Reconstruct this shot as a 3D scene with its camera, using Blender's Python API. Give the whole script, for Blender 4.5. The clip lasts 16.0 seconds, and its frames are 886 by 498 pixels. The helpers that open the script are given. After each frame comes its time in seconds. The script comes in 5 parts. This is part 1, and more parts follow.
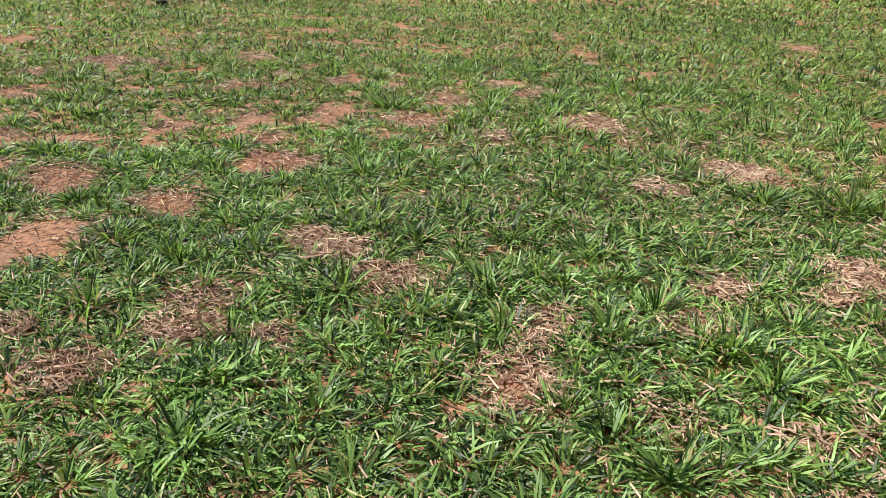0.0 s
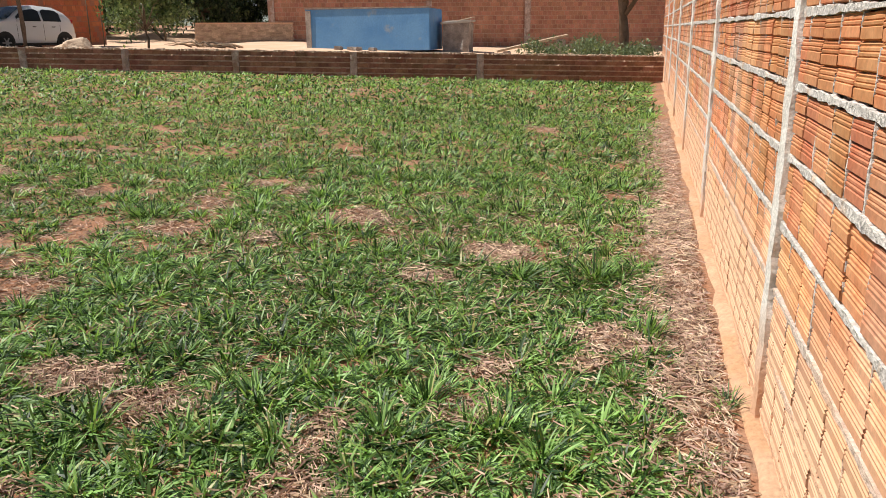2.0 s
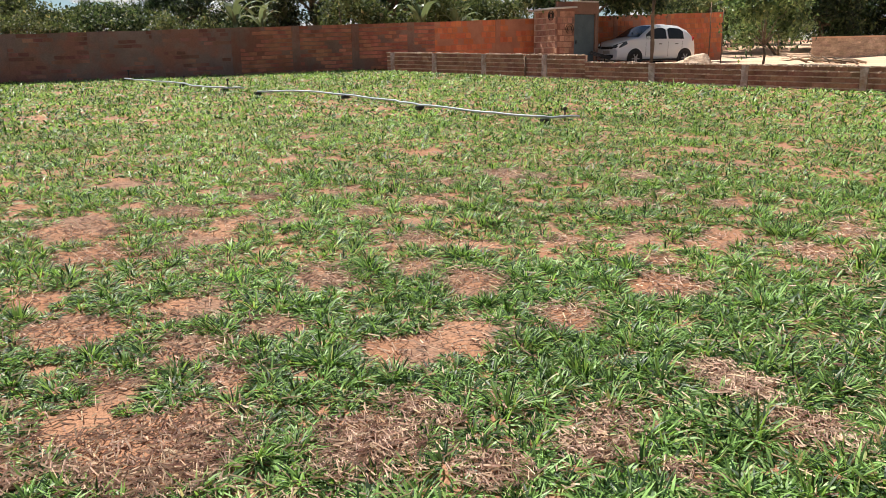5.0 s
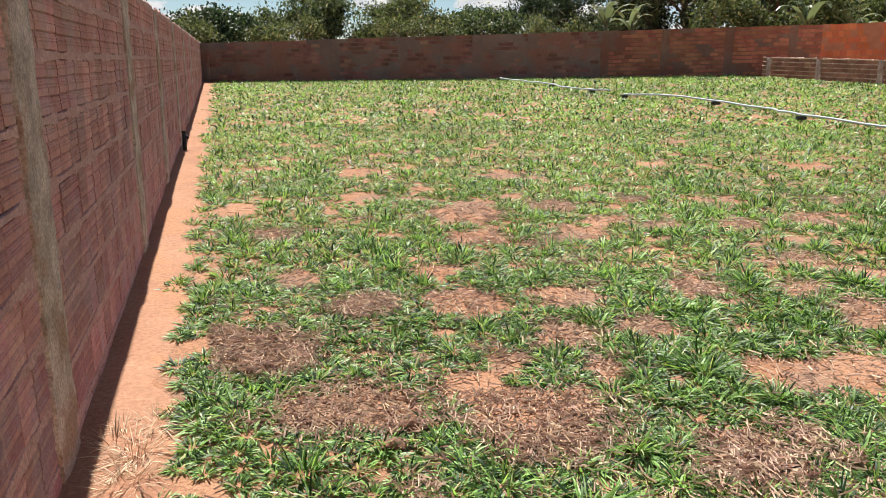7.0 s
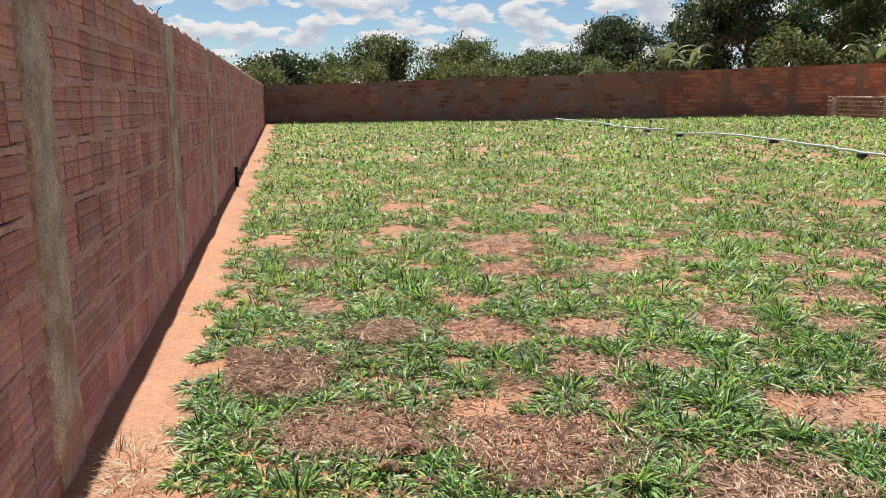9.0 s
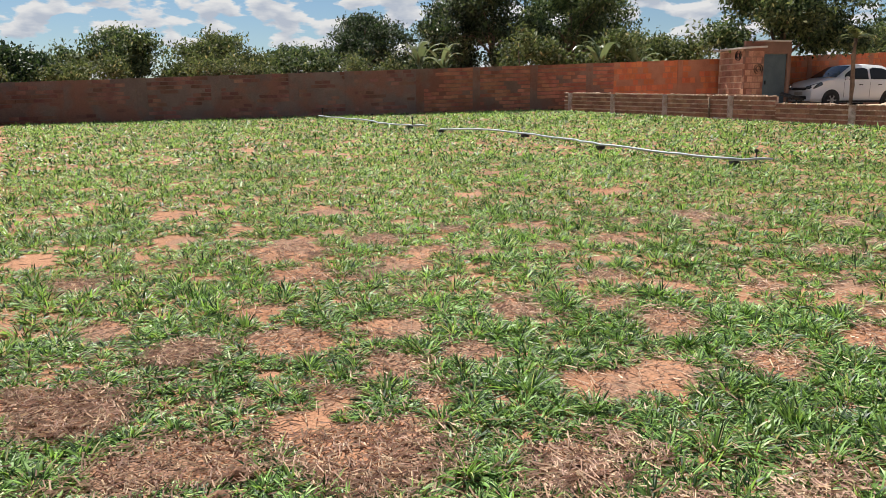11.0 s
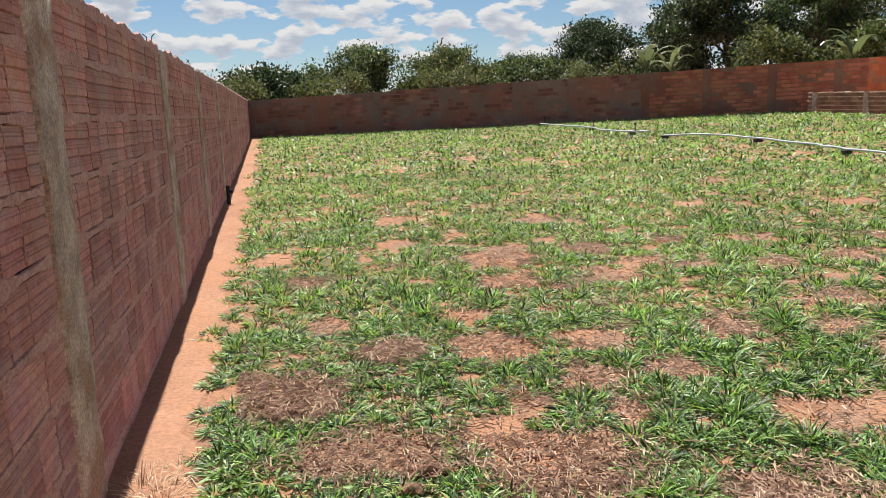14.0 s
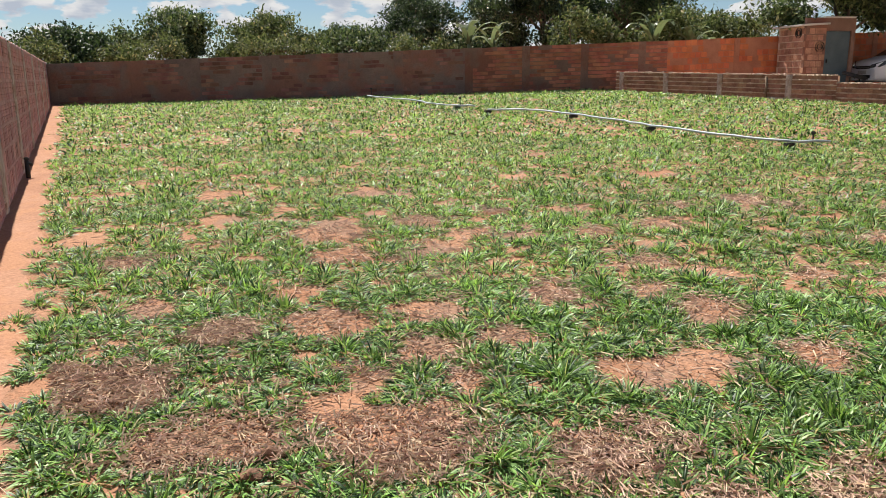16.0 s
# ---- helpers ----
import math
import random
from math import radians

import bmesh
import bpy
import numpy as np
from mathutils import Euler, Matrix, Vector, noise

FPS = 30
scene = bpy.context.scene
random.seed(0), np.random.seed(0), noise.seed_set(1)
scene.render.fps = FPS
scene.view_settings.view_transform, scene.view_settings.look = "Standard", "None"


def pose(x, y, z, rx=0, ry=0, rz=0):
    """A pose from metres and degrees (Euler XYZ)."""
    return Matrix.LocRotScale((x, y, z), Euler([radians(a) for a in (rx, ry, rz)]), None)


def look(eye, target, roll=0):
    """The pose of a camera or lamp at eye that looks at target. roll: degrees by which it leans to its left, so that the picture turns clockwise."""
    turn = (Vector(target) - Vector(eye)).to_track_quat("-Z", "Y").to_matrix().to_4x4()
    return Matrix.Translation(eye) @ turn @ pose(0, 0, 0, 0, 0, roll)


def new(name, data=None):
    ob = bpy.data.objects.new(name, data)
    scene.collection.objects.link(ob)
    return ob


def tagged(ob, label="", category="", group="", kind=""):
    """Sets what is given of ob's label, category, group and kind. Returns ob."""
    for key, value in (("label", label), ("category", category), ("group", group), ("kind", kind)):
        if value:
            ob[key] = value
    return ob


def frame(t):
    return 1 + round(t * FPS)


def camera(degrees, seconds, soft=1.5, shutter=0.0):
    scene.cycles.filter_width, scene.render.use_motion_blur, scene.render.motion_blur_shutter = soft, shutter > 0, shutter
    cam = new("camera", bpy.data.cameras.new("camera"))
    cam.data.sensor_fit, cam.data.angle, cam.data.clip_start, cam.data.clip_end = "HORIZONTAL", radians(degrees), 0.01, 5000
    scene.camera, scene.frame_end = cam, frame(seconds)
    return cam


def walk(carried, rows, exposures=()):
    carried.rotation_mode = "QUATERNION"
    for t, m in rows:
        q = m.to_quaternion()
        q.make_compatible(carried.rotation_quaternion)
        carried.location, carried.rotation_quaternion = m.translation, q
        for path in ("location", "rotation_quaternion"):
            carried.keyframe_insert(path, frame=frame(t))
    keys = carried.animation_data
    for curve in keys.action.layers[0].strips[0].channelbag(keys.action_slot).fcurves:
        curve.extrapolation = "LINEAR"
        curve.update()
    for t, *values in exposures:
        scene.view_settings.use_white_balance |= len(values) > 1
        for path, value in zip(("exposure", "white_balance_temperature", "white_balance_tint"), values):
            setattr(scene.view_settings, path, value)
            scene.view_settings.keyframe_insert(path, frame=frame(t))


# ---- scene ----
cam = camera(60.03, 16.0, soft=0.5)
PATH = [
    (0.0, pose(0.268, -0.135, 1.523, 68.15, -0.70, -65.24)),
    (0.5, pose(0.305, -0.202, 1.532, 68.58, 0.29, -73.21)),
    (1.0, pose(0.323, -0.252, 1.540, 69.72, 0.47, -79.52)),
    (1.5, pose(0.327, -0.250, 1.573, 72.77, 0.58, -81.18)),
    (2.0, pose(0.340, -0.259, 1.586, 74.57, 0.41, -81.67)),
    (2.5, pose(0.346, -0.300, 1.572, 74.38, 0.81, -84.76)),
    (3.0, pose(0.338, -0.295, 1.578, 74.13, 1.10, -85.78)),
    (3.5, pose(0.297, -0.188, 1.580, 73.74, 0.98, -77.93)),
    (4.0, pose(0.221, -0.049, 1.598, 73.69, 0.70, -63.87)),
    (4.5, pose(0.116, 0.065, 1.622, 75.22, 1.04, -49.22)),
    (5.0, pose(0.032, 0.129, 1.627, 76.02, 0.78, -40.18)),
    (5.2, pose(0.004, 0.149, 1.628, 76.25, 0.45, -37.09)),
    (7.3, pose(-0.257, 0.162, 1.633, 76.56, 0.18, -12.79)),
    (7.5, pose(-0.247, 0.159, 1.635, 76.91, 0.52, -11.84)),
    (8.0, pose(-0.070, 0.104, 1.579, 78.79, 1.17, -8.43)),
    (8.2, pose(-0.000, 0.086, 1.547, 79.10, 0.81, -8.22)),
    (10.3, pose(-0.022, 0.133, 1.582, 79.78, -0.45, -19.59)),
    (10.5, pose(-0.073, 0.141, 1.599, 79.46, -0.43, -22.11)),
    (11.0, pose(-0.204, 0.161, 1.611, 79.05, 0.48, -27.74)),
    (11.5, pose(-0.241, 0.166, 1.605, 77.47, 0.73, -30.95)),
    (12.0, pose(-0.209, 0.156, 1.590, 74.32, 0.73, -33.63)),
    (12.5, pose(-0.193, 0.143, 1.600, 73.18, 1.11, -37.96)),
    (13.0, pose(-0.241, 0.148, 1.634, 76.62, 1.01, -30.44)),
    (13.5, pose(-0.195, 0.136, 1.637, 78.35, 1.22, -22.86)),
    (14.0, pose(-0.113, 0.090, 1.626, 79.91, 1.98, -11.28)),
    (14.5, pose(-0.038, 0.077, 1.594, 81.24, 1.77, -6.85)),
    (15.0, pose(-0.039, 0.088, 1.603, 80.70, 1.06, -12.95)),
    (15.5, pose(-0.097, 0.122, 1.623, 78.69, 1.04, -19.68)),
    (16.0, pose(-0.134, 0.141, 1.631, 77.58, 0.56, -24.02)),
]
walk(cam, PATH, [(0.0, 0.04), (1.0, -0.06), (2.0, -0.08), (3.0, -0.24), (3.5, 0.02), (4.0, 0.22), (5.0, 0.33), (7.3, 0.50), (8.2, 0.50), (10.5, 0.35), (16.0, 0.38)])

# ---- light ----
SUN = Vector((-0.06, 0.64, 1.0)).normalized()
world = bpy.data.worlds.new("sky")
scene.world = world
world.use_nodes = True


def build_sky(nt):
    """Clear sky with fair-weather cumulus that thickens towards the horizon."""
    n, l = nt.nodes, nt.links
    n.clear()
    out = n.new("ShaderNodeOutputWorld")
    sky = n.new("ShaderNodeTexSky")
    sky.sky_type, sky.sun_disc = "NISHITA", False
    sky.sun_elevation = math.asin(SUN.z)
    sky.sun_rotation = math.atan2(SUN.x, SUN.y)
    sky.air_density, sky.dust_density, sky.ozone_density = 1.0, 0.0, 5.0
    clear = n.new("ShaderNodeBackground")
    clear.inputs[1].default_value = 0.062
    l.new(sky.outputs[0], clear.inputs[0])
    tc = n.new("ShaderNodeTexCoord")

    def puffs(lift):
        m = n.new("ShaderNodeMapping")
        m.inputs["Location"].default_value = (3.1, 1.7, lift)
        m.inputs["Scale"].default_value = (1.0, 1.0, 2.6)
        l.new(tc.outputs["Generated"], m.inputs["Vector"])
        t = n.new("ShaderNodeTexNoise")
        t.inputs["Scale"].default_value, t.inputs["Detail"].default_value = 19.0, 8.0
        t.inputs["Roughness"].default_value = 0.5
        l.new(m.outputs[0], t.inputs["Vector"])
        return t.outputs["Fac"]

    here, above = puffs(0.0), puffs(0.022)
    cover = n.new("ShaderNodeValToRGB")
    cover.color_ramp.elements[0].position, cover.color_ramp.elements[1].position = 0.468, 0.52
    sep = n.new("ShaderNodeSeparateXYZ")
    l.new(tc.outputs["Generated"], sep.inputs[0])
    thin = n.new("ShaderNodeMath")
    thin.operation = "MULTIPLY_ADD"
    thin.inputs[1].default_value = -0.11
    l.new(sep.outputs[2], thin.inputs[0])
    l.new(here, thin.inputs[2])
    l.new(thin.outputs[0], cover.inputs[0])
    tone = n.new("ShaderNodeValToRGB")
    tone.color_ramp.elements[0].position, tone.color_ramp.elements[1].position = 0.46, 0.64
    tone.color_ramp.elements[0].color, tone.color_ramp.elements[1].color = (1.0, 1.0, 1.0, 1), (0.60, 0.66, 0.77, 1)
    l.new(above, tone.inputs[0])
    cloud = n.new("ShaderNodeBackground")
    cloud.inputs[1].default_value = 0.60
    l.new(tone.outputs[0], cloud.inputs[0])
    mix = n.new("ShaderNodeMixShader")
    l.new(cover.outputs[0], mix.inputs[0])
    l.new(clear.outputs[0], mix.inputs[1])
    l.new(cloud.outputs[0], mix.inputs[2])
    l.new(mix.outputs[0], out.inputs[0])


build_sky(world.node_tree)
sun_data = bpy.data.lights.new("sun", "SUN")
sun_data.energy, sun_data.angle, sun_data.color = 7.3, radians(0.53), (1.0, 0.95, 0.87)
sun = new("sun", sun_data)
sun.matrix_world = look(SUN * 60, (0, 0, 0))


# ---- materials ----
def surface(name, c1, c2, scale=3.0, rough=0.9, fine=60.0, fine_amount=0.25, bump=0.35, bump_size=0.004,
            rand=0.0, island=False, metal=0.0, c3=None, c3_scale=1.0, c3_cut=(0.5, 0.6), dust=None, spec=0.3):
    """Two tones mixed by large noise, fine grain on top, relief, an optional third tone in patches, and a dust splash near the ground."""
    m = bpy.data.materials.new(name)
    m.use_nodes = True
    n, l = m.node_tree.nodes, m.node_tree.links
    bsdf = n["Principled BSDF"]
    bsdf.inputs["Roughness"].default_value = rough
    bsdf.inputs["Metallic"].default_value = metal
    bsdf.inputs["Specular IOR Level"].default_value = spec
    geo = n.new("ShaderNodeNewGeometry")

    def noise_at(s, detail=5.0):
        t = n.new("ShaderNodeTexNoise")
        t.inputs["Scale"].default_value, t.inputs["Detail"].default_value = s, detail
        t.inputs["Roughness"].default_value = 0.6
        l.new(geo.outputs["Position"], t.inputs["Vector"])
        return t

    def mixer(a, b, fac, mode="MIX"):
        x = n.new("ShaderNodeMix")
        x.data_type, x.blend_type = "RGBA", mode
        for sock, v in ((x.inputs[6], a), (x.inputs[7], b), (x.inputs[0], fac)):
            if hasattr(v, "links"):
                l.new(v, sock)
            elif isinstance(v, tuple):
                sock.default_value = (*v, 1)
            else:
                sock.default_value = v
        return x.outputs[2]

    def ramp(sock, lo, hi):
        r = n.new("ShaderNodeMapRange")
        r.inputs["From Min"].default_value, r.inputs["From Max"].default_value = lo, hi
        l.new(sock, r.inputs["Value"])
        return r.outputs[0]

    col = mixer(c1, c2, ramp(noise_at(scale).outputs["Fac"], 0.35, 0.65))
    if c3:
        col = mixer(col, c3, ramp(noise_at(c3_scale, 8.0).outputs["Fac"], *c3_cut))
    grain = noise_at(fine, 3.0)
    if fine_amount:
        g = n.new("ShaderNodeMapRange")
        g.inputs["From Min"].default_value, g.inputs["From Max"].default_value = 0.3, 0.7
        g.inputs["To Min"].default_value, g.inputs["To Max"].default_value = 1 - fine_amount, 1 + fine_amount
        l.new(grain.outputs["Fac"], g.inputs["Value"])
        hsv = n.new("ShaderNodeHueSaturation")
        l.new(col, hsv.inputs["Color"])
        l.new(g.outputs[0], hsv.inputs["Value"])
        col = hsv.outputs[0]
    if rand:
        src = geo.outputs["Random Per Island"] if island else n.new("ShaderNodeObjectInfo").outputs["Random"]
        for k, (sock, amount) in enumerate((("Value", rand), ("Hue", rand * 0.045))):
            g = n.new("ShaderNodeMapRange")
            mid = 1.0 if sock == "Value" else 0.5
            g.inputs["To Min"].default_value, g.inputs["To Max"].default_value = mid - amount, mid + amount
            if k:
                w = n.new("ShaderNodeMath")
                w.operation = "PINGPONG"
                w.inputs[1].default_value = 0.13
                l.new(src, w.inputs[0])
                g.inputs["From Max"].default_value = 0.13
                l.new(w.outputs[0], g.inputs["Value"])
            else:
                l.new(src, g.inputs["Value"])
            hsv = n.new("ShaderNodeHueSaturation")
            l.new(col, hsv.inputs["Color"])
            l.new(g.outputs[0], hsv.inputs[sock])
            col = hsv.outputs[0]
    if dust:
        colour, low, high = dust
        sep = n.new("ShaderNodeSeparateXYZ")
        l.new(geo.outputs["Position"], sep.inputs[0])
        slope = n.new("ShaderNodeMath")
        slope.operation = "MULTIPLY_ADD"
        l.new(noise_at(2.2, 6.0).outputs["Fac"], slope.inputs[0])
        slope.inputs[1].default_value = 0.9
        l.new(sep.outputs[2], slope.inputs[2])
        along = n.new("ShaderNodeMath")
        along.operation = "MULTIPLY_ADD"
        l.new(sep.outputs[0], along.inputs[0])
        along.inputs[1].default_value = -0.0265
        l.new(slope.outputs[0], along.inputs[2])
        col = mixer(col, colour, ramp(along.outputs[0], high, low))
    l.new(col, bsdf.inputs["Base Color"])
    if bump:
        b = n.new("ShaderNodeBump")
        b.inputs["Strength"].default_value, b.inputs["Distance"].default_value = bump, bump_size
        l.new(grain.outputs["Fac"], b.inputs["Height"])
        l.new(b.outputs[0], bsdf.inputs["Normal"])
    return m


def foliage(name, c1, c2, rough=0.5, through_leaf=0.35, tip=(0.2, 0.26, 0.06), spec=0.4, low=0.0, glow=1.5, hue=0.5):
    """Leaves: each island its own green, some light passing through."""
    m = bpy.data.materials.new(name)
    m.use_nodes = True
    n, l = m.node_tree.nodes, m.node_tree.links
    bsdf, out = n["Principled BSDF"], n["Material Output"]
    bsdf.inputs["Roughness"].default_value = rough
    bsdf.inputs["Specular IOR Level"].default_value = spec
    geo = n.new("ShaderNodeNewGeometry")
    r = n.new("ShaderNodeValToRGB")
    r.color_ramp.elements[0].color, r.color_ramp.elements[1].color = (*c1, 1), (*c2, 1)
    r.color_ramp.elements[0].position, r.color_ramp.elements[1].position = low, 0.93
    e = r.color_ramp.elements.new(0.98)
    e.color = (*tip, 1)
    l.new(geo.outputs["Random Per Island"], r.inputs[0])
    big = n.new("ShaderNodeTexNoise")
    big.inputs["Scale"].default_value = 0.5
    l.new(geo.outputs["Position"], big.inputs["Vector"])
    rng = n.new("ShaderNodeMapRange")
    rng.inputs["From Min"].default_value, rng.inputs["From Max"].default_value = 0.3, 0.7
    rng.inputs["To Min"].default_value, rng.inputs["To Max"].default_value = 0.8, 1.2
    l.new(big.outputs["Fac"], rng.inputs["Value"])
    hsv = n.new("ShaderNodeHueSaturation")
    l.new(r.outputs[0], hsv.inputs["Color"])
    l.new(rng.outputs[0], hsv.inputs["Value"])
    l.new(hsv.outputs[0], bsdf.inputs["Base Color"])
    tr = n.new("ShaderNodeBsdfTranslucent")
    bright = n.new("ShaderNodeHueSaturation")
    bright.inputs["Value"].default_value, bright.inputs["Saturation"].default_value = glow, 1.15
    bright.inputs["Hue"].default_value = hue
    l.new(hsv.outputs[0], bright.inputs["Color"])
    l.new(bright.outputs[0], tr.inputs[0])
    mix = n.new("ShaderNodeMixShader")
    mix.inputs[0].default_value = through_leaf
    l.new(bsdf.outputs[0], mix.inputs[1])
    l.new(tr.outputs[0], mix.inputs[2])
    l.new(mix.outputs[0], out.inputs[0])
    return m


SAND = (0.52, 0.26, 0.13)
M_GROUND = surface("soil", (0.275, 0.138, 0.080), (0.355, 0.195, 0.120), 1.3, 0.95, 55, 0.3, 0.9, 0.014,
                   c3=(0.26, 0.155, 0.105), c3_scale=1.9, c3_cut=(0.5, 0.6), spec=0.1)
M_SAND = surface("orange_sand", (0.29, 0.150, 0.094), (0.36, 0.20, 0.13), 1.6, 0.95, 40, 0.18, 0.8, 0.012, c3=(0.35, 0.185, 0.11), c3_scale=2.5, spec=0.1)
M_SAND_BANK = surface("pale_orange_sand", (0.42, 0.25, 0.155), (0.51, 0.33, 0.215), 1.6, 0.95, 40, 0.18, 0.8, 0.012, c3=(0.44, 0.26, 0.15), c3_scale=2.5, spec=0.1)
# Red clay with the mauve cast of skylit shade mixed into the base colour.
M_BRICK_SHADE = surface("shade_tinted_red_block", (0.44, 0.20, 0.175), (0.54, 0.285, 0.255), 6, 0.9, 45, 0.16, 0.4, 0.003, rand=0.2,
                        c3=(0.48, 0.29, 0.27), c3_scale=3.5)
M_BRICK_SHADE_I = surface("shade_tinted_red_block_joined", (0.44, 0.20, 0.175), (0.54, 0.285, 0.255), 6, 0.9, 45, 0.16, 0.4, 0.003, rand=0.2,
                          island=True, c3=(0.48, 0.29, 0.27), c3_scale=3.5)
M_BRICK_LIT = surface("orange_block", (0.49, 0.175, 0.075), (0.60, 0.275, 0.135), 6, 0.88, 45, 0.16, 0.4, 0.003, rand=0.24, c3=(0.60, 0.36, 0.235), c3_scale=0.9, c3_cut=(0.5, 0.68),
                      dust=((0.62, 0.37, 0.235), 0.82, 1.22))
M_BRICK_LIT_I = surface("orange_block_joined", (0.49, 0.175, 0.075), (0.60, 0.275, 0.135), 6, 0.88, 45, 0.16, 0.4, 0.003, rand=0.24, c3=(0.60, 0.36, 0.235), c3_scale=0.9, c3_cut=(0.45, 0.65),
                        island=True, dust=((0.62, 0.37, 0.235), 0.82, 1.22))
M_BRICK_LOW = surface("brown_brick", (0.235, 0.112, 0.075), (0.37, 0.20, 0.132), 4, 0.93, 40, 0.25, 0.6, 0.006, rand=0.25)
M_BRICK_LOW_I = surface("brown_brick_joined", (0.235, 0.112, 0.075), (0.37, 0.20, 0.132), 4, 0.93, 40, 0.25, 0.6, 0.006, rand=0.25, island=True)
M_BRICK_MID = surface("red_wall_brick", (0.26, 0.095, 0.06), (0.41, 0.165, 0.10), 2.0, 0.93, 30, 0.2, 0.4, 0.004, rand=0.25, island=True)
M_MORTAR_MID = surface("brown_smeared_mortar", (0.17, 0.105, 0.08), (0.25, 0.15, 0.11), 1.2, 0.95, 40, 0.2, 0.4, 0.005, c3=(0.20, 0.088, 0.06), c3_scale=0.9)
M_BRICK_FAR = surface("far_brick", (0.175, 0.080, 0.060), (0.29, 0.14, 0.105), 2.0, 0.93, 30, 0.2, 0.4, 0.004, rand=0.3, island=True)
M_BRICK_ORANGE = surface("orange_wall_brick", (0.44, 0.125, 0.055), (0.51, 0.165, 0.075), 2.0, 0.92, 30, 0.15, 0.3, 0.004, rand=0.15, island=True)
# Same bluish shade cast put into the mortar's colour.
M_MORTAR_RED = surface("shade_tinted_red_mortar", (0.43, 0.245, 0.22), (0.53, 0.33, 0.30), 5, 0.95, 70, 0.3, 0.9, 0.006)
M_MORTAR_GREY = surface("grey_mortar", (0.43, 0.39, 0.36), (0.60, 0.56, 0.52), 7, 0.95, 60, 0.4, 1.0, 0.012, c3=(0.58, 0.42, 0.30), c3_scale=6.0, c3_cut=(0.56, 0.68),
                        dust=((0.62, 0.37, 0.235), 0.82, 1.22))
M_MORTAR_BROWN = surface("brown_mortar", (0.46, 0.33, 0.24), (0.56, 0.42, 0.315), 5, 0.95, 60, 0.25, 0.8, 0.008)
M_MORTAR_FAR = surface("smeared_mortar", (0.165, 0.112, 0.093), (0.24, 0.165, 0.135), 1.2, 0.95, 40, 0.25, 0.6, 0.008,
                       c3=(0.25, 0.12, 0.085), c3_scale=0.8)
M_MORTAR_ORANGE = surface("dusty_orange_mortar", (0.30, 0.13, 0.08), (0.40, 0.18, 0.11), 2, 0.95, 40, 0.15, 0.4, 0.005)
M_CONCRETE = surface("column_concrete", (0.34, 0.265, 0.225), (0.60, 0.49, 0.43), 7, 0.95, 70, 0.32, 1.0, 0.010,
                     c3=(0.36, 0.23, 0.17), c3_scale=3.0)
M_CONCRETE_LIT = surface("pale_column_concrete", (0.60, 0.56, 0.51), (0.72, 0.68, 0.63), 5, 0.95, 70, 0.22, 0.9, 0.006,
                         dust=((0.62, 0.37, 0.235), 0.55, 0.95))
# low=0.20 makes a fifth of the blades near-black: shadow between blades as colour.
M_GRASS = foliage("grass_blade", (0.010, 0.038, 0.006), (0.265, 0.455, 0.128), 0.48, 0.26, tip=(0.40, 0.37, 0.18), spec=0.42, low=0.20, glow=2.1, hue=0.478)
M_LEAF = foliage("tree_leaf", (0.018, 0.036, 0.013), (0.140, 0.182, 0.070), 0.48, 0.28, tip=(0.28, 0.28, 0.13), spec=0.35, low=0.15)
M_LEAF_LIGHT = foliage("shrub_leaf", (0.03, 0.046, 0.016), (0.135, 0.16, 0.062), 0.55, 0.3, tip=(0.28, 0.25, 0.12), spec=0.25, low=0.1)
M_LEAF_DEEP = foliage("dark_leaf", (0.010, 0.022, 0.009), (0.070, 0.108, 0.040), 0.45, 0.2, tip=(0.2, 0.22, 0.12), spec=0.35, low=0.2)
M_LEAF_SUN = foliage("glossy_mango_leaf", (0.022, 0.05, 0.014), (0.20, 0.27, 0.10), 0.35, 0.3, tip=(0.28, 0.3, 0.12), spec=0.5)
M_BANANA = foliage("banana_leaf", (0.07, 0.10, 0.045), (0.16, 0.20, 0.10), 0.4, 0.25)
M_BARK = surface("bark", (0.12, 0.085, 0.06), (0.19, 0.14, 0.10), 6, 0.95, 50, 0.3, 0.8, 0.01)
M_STRAW = surface("dry_straw", (0.44, 0.31, 0.20), (0.64, 0.50, 0.36), 9, 0.9, 60, 0.2, 0.0, rand=0.35, island=True)
M_TWIG = surface("dry_litter", (0.265, 0.168, 0.122), (0.52, 0.378, 0.292), 9, 0.95, 60, 0.2, 0.0, rand=0.4, island=True)


# ---- building helpers ----
def part(name, data, material, parent=None, label=""):
    """One mesh object of a bmesh or a mesh, under a thing or a part."""
    if isinstance(data, bmesh.types.BMesh):
        me = bpy.data.meshes.new(name)
        data.normal_update()
        data.to_mesh(me)
        data.free()
    else:
        me = data
    if material and not me.materials:
        me.materials.append(material)
    ob = new(name, me)
    if parent:
        ob.parent = parent
    if label:
        ob["label"] = label
    return ob


